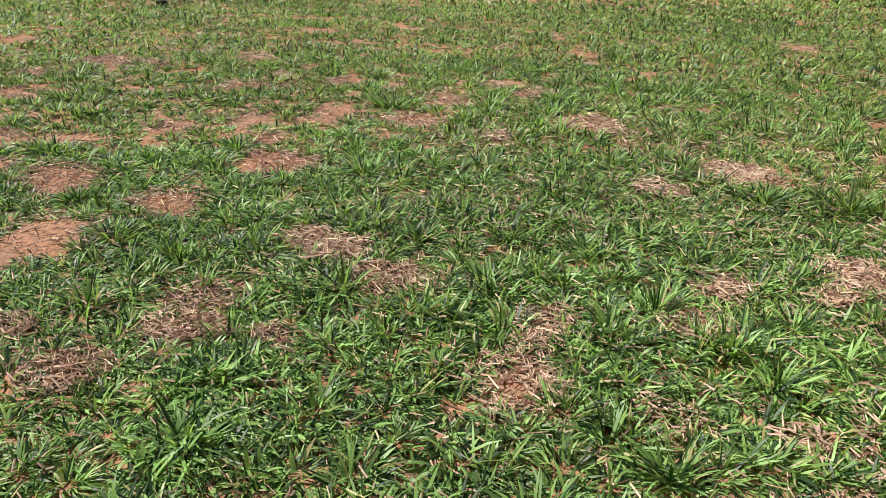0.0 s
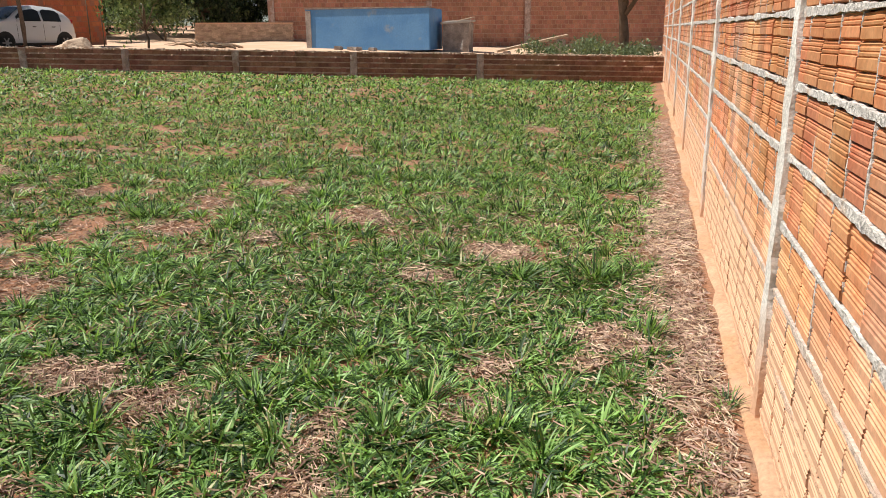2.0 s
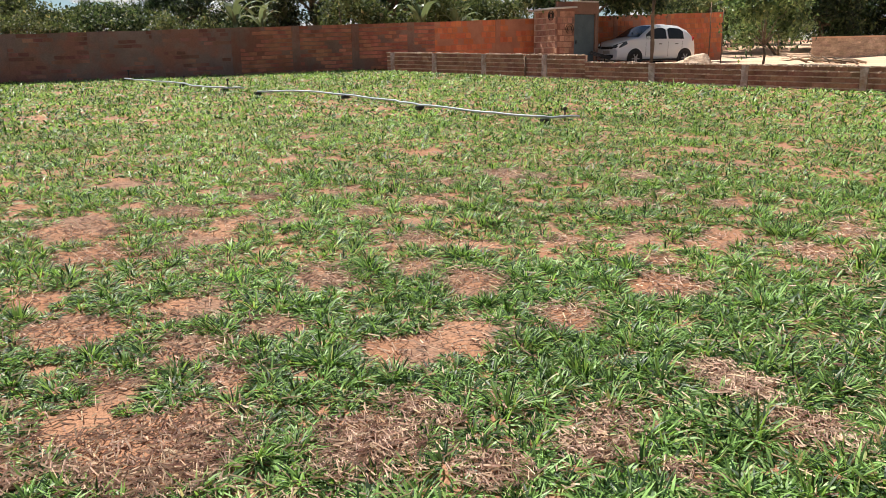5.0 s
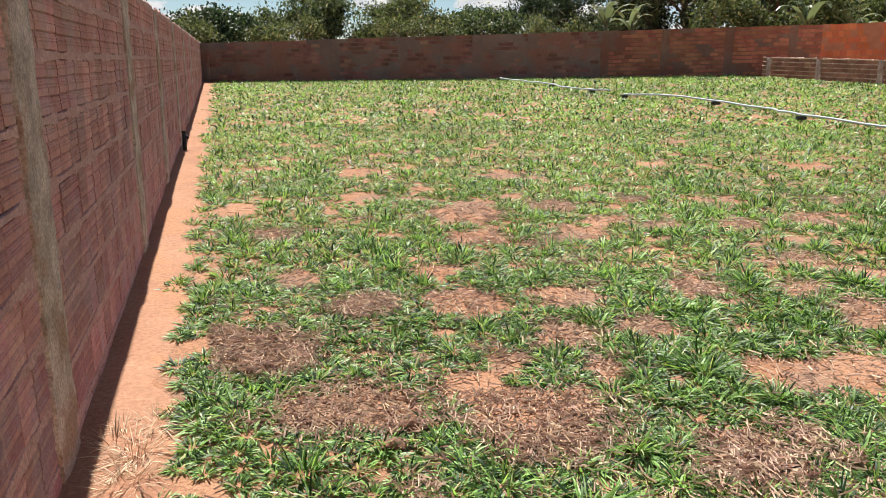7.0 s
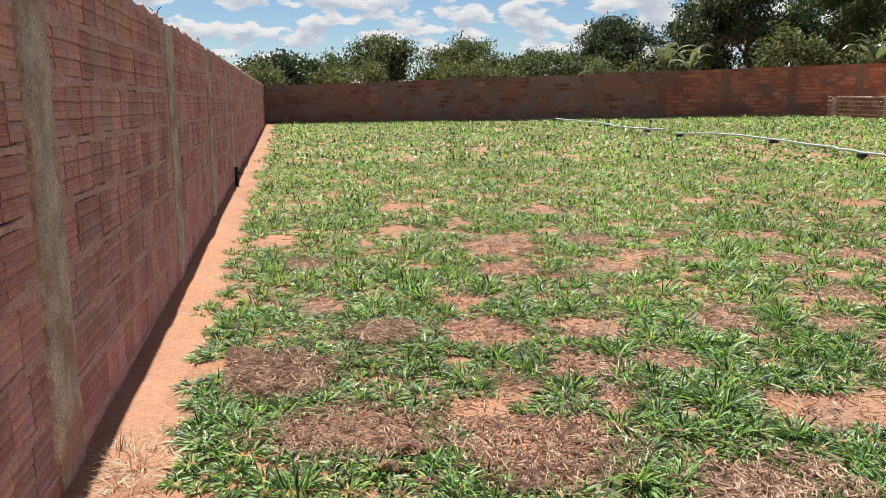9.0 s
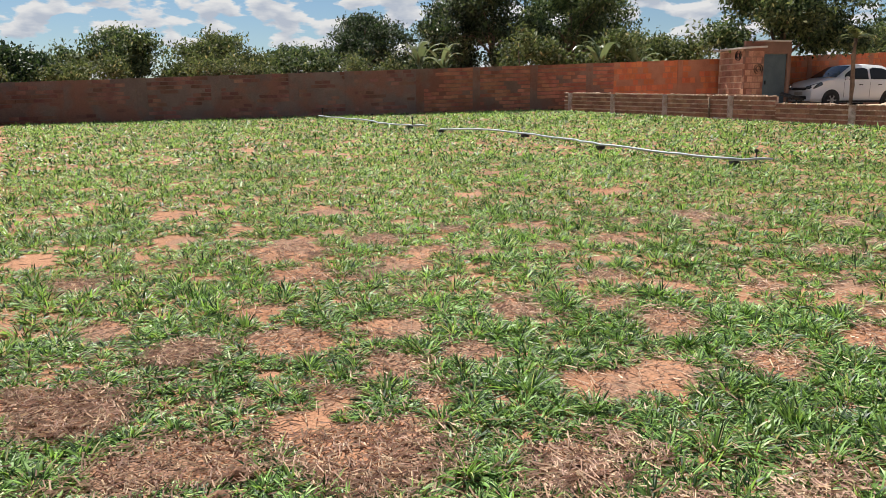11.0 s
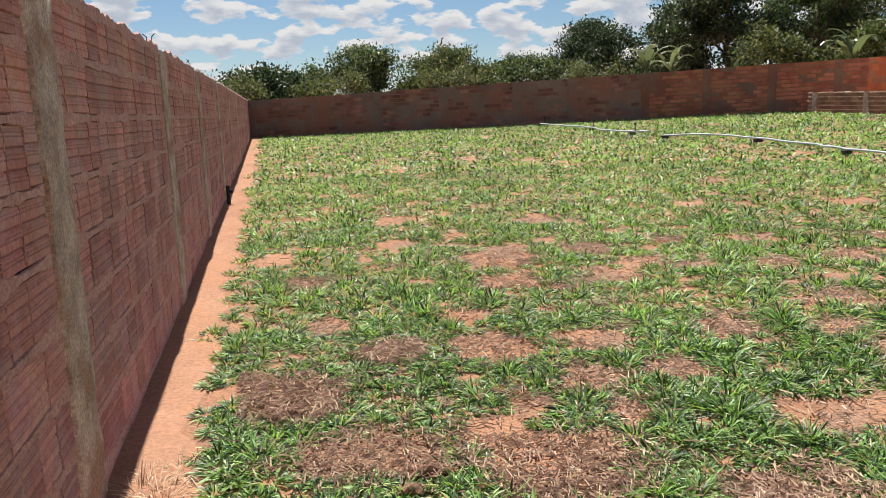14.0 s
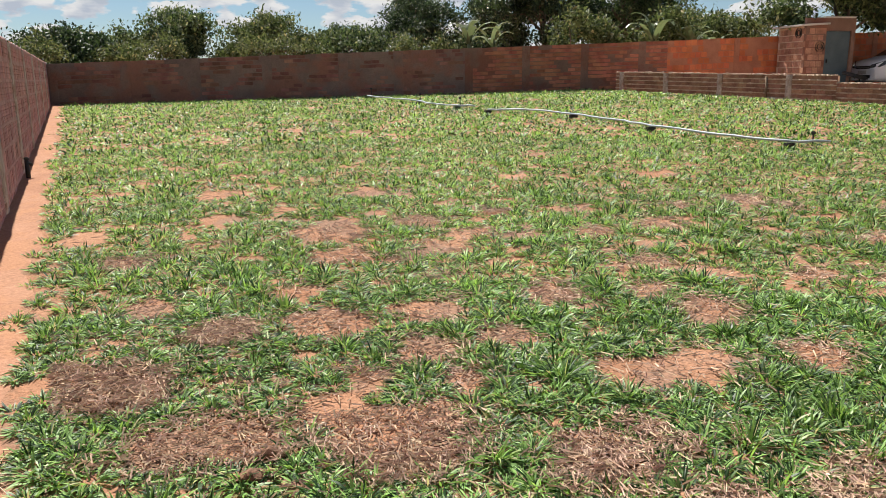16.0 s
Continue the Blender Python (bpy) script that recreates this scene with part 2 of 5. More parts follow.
def arrays_mesh(name, verts, quads=None, tris=None, smooth=False):
    """A mesh out of number arrays: vertices, four-sided and three-sided faces."""
    me = bpy.data.meshes.new(name)
    quads = np.zeros((0, 4), int) if quads is None else quads
    tris = np.zeros((0, 3), int) if tris is None else tris
    loops = np.concatenate([quads.ravel(), tris.ravel()]).astype(np.int32)
    starts = np.concatenate([np.arange(len(quads)) * 4, len(quads) * 4 + np.arange(len(tris)) * 3]).astype(np.int32)
    me.vertices.add(len(verts))
    me.vertices.foreach_set("co", np.asarray(verts, np.float32).ravel())
    me.loops.add(len(loops))
    me.loops.foreach_set("vertex_index", loops)
    me.polygons.add(len(starts))
    me.polygons.foreach_set("loop_start", starts)
    me.polygons.foreach_set("use_smooth", np.full(len(starts), smooth))
    me.update(calc_edges=True)
    me.validate()
    return me


def thing(name, place, label, category, turn=0.0, group="", kind=""):
    ob = new(name)
    ob.matrix_basis = pose(*place, 0, 0, turn)
    return tagged(ob, label, category, group, kind)


def add_box(bm, size, at, turn=None, bevel=0.0):
    made = bmesh.ops.create_cube(bm, size=1.0)["verts"]
    m = Matrix.Translation(at) @ (turn if turn else Matrix.Identity(4)) @ Matrix.Diagonal((*size, 1))
    bmesh.ops.transform(bm, matrix=m, verts=made)
    if bevel:
        edges = list({e for v in made for e in v.link_edges})
        bmesh.ops.bevel(bm, geom=edges, offset=bevel, segments=2, affect="EDGES")
    return made


def box(size, at, turn=None, bevel=0.0):
    bm = bmesh.new()
    add_box(bm, size, at, turn, bevel)
    return bm


def tube(points, radii, sides=7):
    """A tapered round limb through points."""
    bm = bmesh.new()
    rings = []
    for k, p in enumerate(points):
        p = Vector(p)
        a = Vector(points[max(k - 1, 0)])
        b = Vector(points[min(k + 1, len(points) - 1)])
        q = (b - a).to_track_quat("Z", "Y")
        rings.append([bm.verts.new(p + q @ Vector((math.cos(t), math.sin(t), 0)) * radii[k])
                      for t in (2 * math.pi * s / sides for s in range(sides))])
    for r1, r2 in zip(rings, rings[1:]):
        for s in range(sides):
            bm.faces.new((r1[s], r1[(s + 1) % sides], r2[(s + 1) % sides], r2[s])).smooth = True
    bm.faces.new(rings[0][::-1])
    bm.faces.new(rings[-1])
    return bm


def roughen(bm, amount, scale=6.0):
    for v in bm.verts:
        v.co += Vector((noise.noise(v.co * scale), noise.noise(v.co * scale + Vector((7, 3, 1))), noise.noise(v.co * scale + Vector((1, 9, 5))))) * amount
    return bm


# ---- ground ----
LEFT_A, LEFT_B = Vector((-0.86, -2.5)), Vector((-1.36, 26.35))
FAR_DIR = Vector((0.966, -0.256))
RIGHT_A, RIGHT_B = Vector((-1.2, -0.634)), Vector((24.0, -3.222))
LOW_A, LOW_B = Vector((20.16, -2.8)), Vector((15.38, 21.15))


def right_gap(x, y):
    """Metres in front of the sunlit wall's face."""
    return y - (-1.09 - 0.1027 * (x - 3.24))


def left_gap(x, y):
    return x - (-0.90 - 0.0174 * y)


def ground_z(x, y):
    d = max(abs(x), abs(y))
    k = 1.0 if d < 60 else 60.0 / d
    z = 0.017 + (0.0265 * x + 0.039 * y) * k
    g = right_gap(x, y)
    if -0.3 < g < 0.8 and -2 < x < 21:
        z += 0.09 * max(0.0, 1 - max(g, 0) / 0.35) ** 1.4 * (0.7 + 0.5 * noise.noise((x * 1.3, 4.0, 0.0)))
    dip = min(1.0, max(0.0, (y - 13.0) / 2)) * min(1.0, max(0.0, (x - 20.0 + 0.2 * y) / 1.5))
    if y < 23 and x < 40:
        z -= 0.2 * dip
    if d < 30:
        z += 0.018 * noise.noise((x * 1.7, y * 1.7, 0.3)) + 0.008 * noise.noise((x * 6.0, y * 6.0, 2.3))
    return z


def build_ground():
    def axis(lo, hi, step):
        fine = list(np.arange(lo, hi, step))
        grow, out_hi, out_lo = step, [], []
        a, b = fine[-1], fine[0]
        while a < 3000:
            grow *= 1.35
            a += grow
            b -= grow
            out_hi.append(a)
            out_lo.append(b)
        return np.array(out_lo[::-1] + fine + out_hi)
    xs, ys = axis(-1.6, 20.5, 0.14), axis(-3.2, 25.0, 0.17)
    verts = np.array([(x, y, ground_z(x, y)) for y in ys for x in xs])
    nx = len(xs)
    i = np.arange(len(ys) - 1)[:, None] * nx + np.arange(nx - 1)[None, :]
    i = i.ravel()
    ob = part("ground", arrays_mesh("ground", verts, np.stack([i, i + 1, i + nx + 1, i + nx], 1)), M_GROUND)
    ob.data.polygons.foreach_set("use_smooth", [True] * len(ob.data.polygons))
    tagged(ob, "bare orange-brown sandy soil with dry litter", "ground", kind="structure")
    return ob


GROUND = build_ground()


# ---- brick walls ----
def block_mesh(name, w, h, depth, seed, deep, fine):
    """A hollow clay block seen from its extruded long face, which looks along -y: three bands, each a broad flat
    above fine combed grooves, stepped at the band's foot; the ends are torn and uneven."""
    rng = random.Random(seed)
    bm = bmesh.new()
    prof = []
    for k in range(3):
        z0, b = -h / 2 + h * k / 3, h / 3
        prof += [(deep, z0 + 0.02 * b), (0.001, z0 + 0.10 * b), (0.0, z0 + 0.46 * b), (fine, z0 + 0.50 * b), (0.001, z0 + 0.55 * b),
                 (0.0, z0 + 0.64 * b), (fine, z0 + 0.68 * b), (0.002, z0 + 0.73 * b), (0.002, z0 + 0.82 * b), (fine + 0.001, z0 + 0.86 * b), (0.003, z0 + 0.94 * b)]
    cols = []
    for x in (-w / 2, w / 2):
        torn = rng.uniform(-0.002, 0.002)
        col = []
        for y, z in prof:
            torn = 0.6 * torn + rng.uniform(-0.0028, 0.0028)
            col.append(bm.verts.new((x + torn, y, z)))
        cols.append(col + [bm.verts.new((x, depth, h / 2)), bm.verts.new((x, depth, -h / 2))])
    n = len(cols[0])
    for k in range(n - 1):
        if k != n - 2:
            bm.faces.new((cols[0][k], cols[1][k], cols[1][k + 1], cols[0][k + 1]))
    bm.faces.new((cols[0][n - 1], cols[1][n - 1], cols[1][0], cols[0][0]))
    bm.faces.new(cols[0])
    bm.faces.new(cols[1][::-1])
    me = bpy.data.meshes.new(name)
    bm.normal_update()
    bm.to_mesh(me)
    bm.free()
    return me


def plain_block(w, h, depth):
    bm = bmesh.new()
    add_box(bm, (w, depth, h), (0, depth / 2, 0))
    for v in bm.verts:
        v.co += Vector((noise.noise(v.co * 31), 0.5 * noise.noise(v.co * 23), noise.noise(v.co * 17))) * 0.012
    me = bpy.data.meshes.new("brick")
    bm.to_mesh(me)
    bm.free()
    return me


def joined(name, pieces, material, parent):
    """Many placed copies of small meshes in one mesh."""
    vs, qs, ts, base = [], [], [], 0
    cache = {}
    for me, m in pieces:
        if me.name not in cache:
            co = np.array([v.co[:] for v in me.vertices])
            fq = [tuple(p.vertices) for p in me.polygons if len(p.vertices) == 4]
            ft = []
            for p in me.polygons:
                if len(p.vertices) != 4:
                    ft += [(p.vertices[0], p.vertices[k], p.vertices[k + 1]) for k in range(1, len(p.vertices) - 1)]
            cache[me.name] = co, np.array(fq, int).reshape(-1, 4), np.array(ft, int).reshape(-1, 3)
        co, fq, ft = cache[me.name]
        a = np.array(m)
        vs.append(co @ a[:3, :3].T + a[:3, 3])
        qs.append(fq + base)
        ts.append(ft + base)
        base += len(co)
    ob = part(name, arrays_mesh(name, np.concatenate(vs), np.concatenate(qs), np.concatenate(ts)), material, parent)
    ob["kind"] = "stuff"
    return ob


def wall_frame(a, b, z=0.0):
    """Axes of a wall seen from its front: x along it to the right, y into it."""
    d = (b - a).normalized()
    return Matrix(((d.x, -d.y, 0, a.x), (d.y, d.x, 0, a.y), (0, 0, 1, z), (0, 0, 0, 1)))


def wall(name, a, b, base0, base1, top0, top1, thick, label, mortar, meshes, brick_mats, pitch, course, columns,
         col_mat, near, set_back=0.010, ragged=0.012, col_w=0.2, skip=0.0, proud=0.012, top_out=0.0, col_top=0.0, rng_seed=1, bed_h=0.0, bed_out=0.006, bed_mat=None, dabs=0.0):
    """A brick wall on the line a-b, front to the right of a when looking from a to b reversed: mortar body, bricks, columns."""
    rng = random.Random(rng_seed)
    fr = wall_frame(a, b)
    length = (b - a).length
    body = bmesh.new()
    steps = max(2, int(length / 0.3))
    front, back = [], []
    for k in range(steps + 1):
        s = length * k / steps
        zt = top0 + (top1 - top0) * s / length + rng.uniform(-1, 1) * ragged
        zb = base0 + (base1 - base0) * s / length
        front.append((body.verts.new((s, set_back, zb)), body.verts.new((s, set_back, zt))))
        back.append((body.verts.new((s, thick, zb)), body.verts.new((s, thick, zt))))
    for k in range(steps):
        body.faces.new((front[k][0], front[k + 1][0], front[k + 1][1], front[k][1]))
        body.faces.new((back[k][0], back[k][1], back[k + 1][1], back[k + 1][0]))
        body.faces.new((front[k][1], front[k + 1][1], back[k + 1][1], back[k][1]))
    body.faces.new((front[0][0], front[0][1], back[0][1], back[0][0]))
    body.faces.new((front[-1][0], back[-1][0], back[-1][1], front[-1][1]))
    ob = part(name, body, mortar)
    ob.matrix_basis = fr
    tagged(ob, label, "wall", kind="structure")
    rows = int((max(top0 - base0, top1 - base1)) / course) + 2
    parts, rest, joints = [], [], []
    stops = [0.0] + [v for c in sorted(columns) for v in (c - col_w / 2, c + col_w / 2)] + [length]
    for r in range(rows):
        for lo, hi in zip(stops[::2], stops[1::2]):
            if hi - lo < 0.06:
                continue
            s = lo
            first = True
            while s < hi - 0.03:
                step = pitch * rng.uniform(0.92, 1.08)
                if first and r % 2:
                    step *= rng.uniform(0.45, 0.6)
                first = False
                if hi - (s + step) < 0.07:
                    step = hi - s
                mid = s + step / 2
                s += step
                z = top0 + (top1 - top0) * mid / length - top_out - course * (r + 0.5)
                if (skip and noise.noise((mid * 1.1, z * 2.4, rng_seed)) + rng.uniform(-0.25, 0.25) < skip * 2 - 0.75) or z < base0 + (base1 - base0) * mid / length + 0.02:
                    continue
                me = meshes[rng.randrange(len(meshes))]
                m = Matrix.Translation((mid, rng.uniform(-0.005, 0.006) * 0.5, z + rng.uniform(-0.004, 0.004))) @ pose(0, 0, 0, rng.uniform(-1, 1), rng.uniform(-1, 1), rng.uniform(-1.2, 1.2) * 0.4) @ Matrix.Diagonal((step / pitch, 1, 1, 1))
                joints.append((mid + step / 2, z))
                (parts if near[0] < mid < near[1] and len(parts) < 300 else rest).append((me, m))
    if bed_h:
        vs, qs = [], []
        for r in range(rows):
            for lo, hi in zip(stops[::2], stops[1::2]):
                n = int((hi - lo) / 0.035)
                if n < 2:
                    continue
                for k in range(n + 1):
                    x = lo + (hi - lo) * k / n
                    z = top0 + (top1 - top0) * x / length - top_out - course * r
                    w = bed_h * (1.0 + 0.45 * max(0.0, 1.5 - r) / 1.5) * max(0.24, 0.40 + 0.50 * noise.noise((x * 4, r * 5.1, 1.0)) + 0.22 * noise.noise((x * 22, r * 3.1, 6.0)) + 0.12 * rng.uniform(-1, 1))
                    if bed_out < 0.01:
                        q = -bed_out + 0.004 * noise.noise((x * 14, r * 3.3, 4.0)) + 0.0015 * rng.uniform(-1, 1)
                    else:
                        q = -bed_out * 0.5 + (bed_out + 0.003) * (0.8 * noise.noise((x * 14, r * 3.3, 4.0)) + 0.6 * rng.uniform(-1, 1))
                    i = len(vs)
                    vs += [(x, 0.012, z - w), (x, q, z - w * 0.85), (x, q * 0.8, z + w * 0.8), (x, 0.012, z + w)]
                    if k:
                        qs += [(i - 4 + e, i + e, i + e + 1, i - 3 + e) for e in range(3)]
        for x, z in joints if dabs else ():
            for k in range(9):
                zz = z - course * 0.45 + course * 0.9 * k / 8
                w = 0.002 + 0.013 * max(0.0, dabs + noise.noise((x * 7.7, zz * 5.0, 2.0)) + rng.uniform(-0.25, 0.25))
                i = len(vs)
                q = 0.001 + 0.004 * noise.noise((x * 9, zz * 30, 5.0))
                vs += [(x - w, 0.014, zz), (x - w * 0.6, q, zz), (x + w * 0.6, q, zz), (x + w, 0.014, zz)]
                if k and w > 0.004:
                    qs += [(i - 4 + e, i + e, i + e + 1, i - 3 + e) for e in range(3)]
        part("mortar_bed", arrays_mesh("mortar_bed", np.array(vs), np.array(qs)), mortar if bed_mat is None else bed_mat, ob)["kind"] = "stuff"
    for me, m in parts:
        if not me.materials:
            me.materials.append(brick_mats[0])
        o = new("brick", me)
        o.parent = ob
        o.matrix_basis = m
    if rest:
        joined("bricks", rest, brick_mats[1], ob)
    for c in columns:
        zt = top0 + (top1 - top0) * c / length + col_top
        zb = base0 + (base1 - base0) * c / length
        bm = bmesh.new()
        rings = []
        n = max(3, int((zt - zb) / 0.06))
        for k in range(n + 1):
            z = zb + (zt - zb) * k / n
            left = 0.018 * noise.noise((c, z * 5, 1.0)) + rng.uniform(-0.006, 0.006)
            right = 0.018 * noise.noise((c, z * 5, 8.0)) + rng.uniform(-0.006, 0.006)
            pts = [(c - col_w / 2 + left, 0.012, z)]
            for q in range(5):
                x = c - col_w / 2 + left + (col_w + right - left) * (0.03 + 0.94 * q / 4)
                pts.append((x, -proud + 0.007 * noise.noise((x * 9, z * 7, 3.0)) + rng.uniform(-0.003, 0.003) + (0.006 if q in (0, 4) else 0), z))
            pts += [(c + col_w / 2 + right, 0.012, z), (c + col_w / 2 + right, thick + 0.004, z), (c - col_w / 2 + left, thick + 0.004, z)]
            rings.append([bm.verts.new(p) for p in pts])
        for r1, r2 in zip(rings, rings[1:]):
            for k in range(len(r1)):
                bm.faces.new((r1[k], r1[(k + 1) % len(r1)], r2[(k + 1) % len(r1)], r2[k]))
        bm.faces.new(rings[-1])
        part("column", bm, col_mat, ob)
    return ob


BLOCKS = [block_mesh("brick", w, 0.212, 0.08, k, 0.011, 0.004) for k, w in enumerate((0.192, 0.189, 0.194, 0.191, 0.187))]
BLOCKS_LIT = [block_mesh("brick", w, 0.224, 0.08, 10 + k, 0.014, 0.005) for k, w in enumerate((0.196, 0.193, 0.198, 0.195, 0.191))]
BLOCKS_LOW = [plain_block(w, 0.098, 0.08) for w in (0.248, 0.244, 0.252)]
def worn_brick(w, h, depth, seed):
    """A rough, uneven brick with a chipped long face."""
    bm = bmesh.new()
    rows = []
    for k in range(6):
        x = -w / 2 + w * k / 5
        n = lambda q: noise.noise((x * 16 + seed * 7.3, q * 3.7, seed))
        rows.append([bm.verts.new(p) for p in ((x, 0.010 * n(1), -h / 2 + 0.010 * n(2)), (x, 0.012 * n(3), h / 2 - 0.004 + 0.012 * n(4)), (x, depth, h / 2), (x, depth, -h / 2))])
    for a, b in zip(rows, rows[1:]):
        for k in range(4):
            bm.faces.new((a[k], b[k], b[(k + 1) % 4], a[(k + 1) % 4]))
    bm.faces.new(rows[0])
    bm.faces.new(rows[-1][::-1])
    bmesh.ops.recalc_face_normals(bm, faces=bm.faces)
    me = bpy.data.meshes.new("brick")
    bm.to_mesh(me)
    bm.free()
    return me


BLOCKS_WORN = [worn_brick(w, 0.102, 0.08, s) for s, w in enumerate((0.258, 0.252, 0.262, 0.256, 0.26))]
BLOCKS_FAR = [plain_block(w, 0.175, 0.08) for w in (0.185, 0.19)]


def walls():
    # shaded wall
    cols = [c + 2.5 for c in (0.0, 3.12, 6.3, 9.0, 12.0, 14.9, 17.8, 20.8, 23.7)]
    wall("wall_left", LEFT_A, LEFT_B, -0.35, 0.75, 2.12, 2.21, 0.14, "long unplastered red clay block wall in shade with concrete columns",
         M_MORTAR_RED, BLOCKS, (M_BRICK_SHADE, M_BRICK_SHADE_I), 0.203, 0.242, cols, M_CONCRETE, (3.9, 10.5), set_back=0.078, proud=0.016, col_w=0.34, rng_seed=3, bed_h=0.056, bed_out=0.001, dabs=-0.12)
    # sunlit wall
    rl = (RIGHT_B - RIGHT_A).length
    rcols = [c * 1.00525 for c in (1.25, 4.5, 7.73, 10.95, 14.2, 17.4, 20.6)]
    wall("wall_right", RIGHT_B, RIGHT_A, 0.35, -0.3, 2.6, 2.37, 0.14, "sunlit orange ribbed clay block wall with thick pale mortar",
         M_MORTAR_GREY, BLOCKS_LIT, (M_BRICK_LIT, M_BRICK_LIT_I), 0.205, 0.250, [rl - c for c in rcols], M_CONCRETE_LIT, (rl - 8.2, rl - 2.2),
         set_back=0.03, proud=0.022, col_w=0.12, rng_seed=5, bed_h=0.030, bed_out=0.004, dabs=0.12)
    # far wall, shaded, smeared with mortar; then its orange run behind the yard
    fa = LEFT_B.copy()
    fm = fa + FAR_DIR * 12.7
    fb = fa + FAR_DIR * 19.6
    fc = fa + FAR_DIR * 32.8
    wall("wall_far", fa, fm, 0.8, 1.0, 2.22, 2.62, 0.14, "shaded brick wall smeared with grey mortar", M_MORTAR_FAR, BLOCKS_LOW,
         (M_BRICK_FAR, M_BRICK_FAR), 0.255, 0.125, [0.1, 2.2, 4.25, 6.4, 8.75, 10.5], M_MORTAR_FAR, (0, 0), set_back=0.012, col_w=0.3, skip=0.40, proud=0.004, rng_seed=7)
    wall("wall_far_middle", fm, fb, 1.0, 1.14, 2.62, 2.846, 0.14, "reddish shaded brick wall with uneven mortar", M_MORTAR_MID, BLOCKS_LOW,
         (M_BRICK_MID, M_BRICK_MID), 0.255, 0.125, [0.1, 2.0, 4.0, 6.0], M_MORTAR_MID, (0, 0), set_back=0.012, col_w=0.26, skip=0.26, proud=0.004, rng_seed=8)
    wall("wall_yard", fb, fc, 1.14, 1.4, 2.846, 3.32, 0.14, "orange clay block wall behind the yard", M_MORTAR_ORANGE, BLOCKS_FAR,
         (M_BRICK_ORANGE, M_BRICK_ORANGE), 0.205, 0.2, [2.5 + 2.6 * k for k in range(4)], M_MORTAR_ORANGE, (0, 0), set_back=0.008, skip=0.26, proud=0.012, rng_seed=9)
    # low wall in two stepped runs
    d = (LOW_A - LOW_B).normalized()
    step = LOW_B + d * 7.28
    wall("wall_low_upper", LOW_B, step, 0.85, 0.7, 1.83, 1.65, 0.12, "low brown brick wall, upper step", M_MORTAR_BROWN, BLOCKS_WORN,
         (M_BRICK_LOW, M_BRICK_LOW_I), 0.262, 0.122, [0.25, 2.0, 3.9, 6.0], M_CONCRETE, (0, 7.3), set_back=0.03, proud=0.03, col_w=0.17, ragged=0.01, bed_h=0.034, bed_out=0.030, rng_seed=11)
    ln = (LOW_A - step).length
    at = lambda y: (step.y - y) / abs(d.y)
    wall("wall_low", step, LOW_A, 0.6, 0.2, 1.47, 1.10, 0.12, "low brown brick wall with concrete posts", M_MORTAR_BROWN, BLOCKS_WORN,
         (M_BRICK_LOW, M_BRICK_LOW_I), 0.262, 0.122, [at(y) for y in (12.13, 9.83, 7.32, 4.59, 1.61)], M_CONCRETE, (0, 13.5), set_back=0.03, proud=0.03, col_w=0.17, ragged=0.01, bed_h=0.034, bed_out=0.030, rng_seed=13)


walls()


# ---- grass ----
BARE_NEAR = [(-0.17, 3.96, 0.23), (0.12, 3.27, 0.24), (0.33, 3.19, 0.16), (0.93, 2.97, 0.3), (1.57, 2.4, 0.2), (0.39, 4.54, 0.18), (1.01, 4.44, 0.24), (1.4, 3.79, 0.18), (1.89, 3.77, 0.16), (2.22, 3.07, 0.23), (3.2, 2.81, 0.17), (1.8, 1.96, 0.1), (2.43, 1.91, 0.1), (0.99, 3.58, 0.09), (-0.48, 4.23, 0.15), (4.02, -0.56, 0.14), (3.18, 0.08, 0.09), (3.61, 0.03, 0.09), (3.71, -0.44, 0.07), (3.11, 1.69, 0.11), (2.94, 1.38, 0.11), (2.89, 0.63, 0.09), (2.56, 2.98, 0.23), (2.44, 0.59, 0.14), (2.5, 0.08, 0.08), (3.12, 1.89, 0.1), (2.3, 1.46, 0.07), (2.58, -0.36, 0.06)]
BARE_MIDDLE = [(0.07, 5.19, 0.2), (0.99, 5.1, 0.19), (1.66, 4.32, 0.2), (2.49, 4.31, 0.19), (3.19, 3.57, 0.22), (3.06, 4.08, 0.17), (4.04, 2.75, 0.23), (4.81, 3.49, 0.23), (3.76, 4.11, 0.18), (3.7, 5.54, 0.14), (4.38, 5.47, 0.21), (1.66, 6.65, 0.37), (2.5, 6.64, 0.27), (2.54, 8.28, 0.25), (1.07, 8.95, 0.36), (0.85, 7.65, 0.25), (1.49, 5.83, 0.25), (2.36, 5.75, 0.19), (4.33, 3.82, 0.16), (8.65, 5.42, 0.3), (6.06, 7.59, 0.29), (5.78, 5.97, 0.25)]
BARE_FAR = [(4.48, 8.33, 0.24), (-0.03, 6.36, 0.2), (1.5, 7.78, 0.22), (-0.34, 7.41, 0.29), (-0.05, 9.61, 0.24), (9.56, 4.6, 0.19), (8.49, 3.34, 0.14), (8.98, 2.17, 0.21), (7.03, 2.32, 0.2), (6.14, 2.5, 0.18), (6.01, 1.22, 0.19), (5.39, 2.5, 0.2), (5.31, 0.11, 0.19), (7.39, -0.79, 0.13), (5.78, -1.07, 0.14), (6.23, 3.6, 0.15), (5.29, 3.1, 0.17), (4.78, 0.49, 0.11), (11.21, -0.05, 0.27), (9.02, -1.05, 0.11), (4.45, 3.07, 0.16), (5.95, 1.34, 0.15)]
BARE = np.array(BARE_NEAR + BARE_MIDDLE + BARE_FAR)


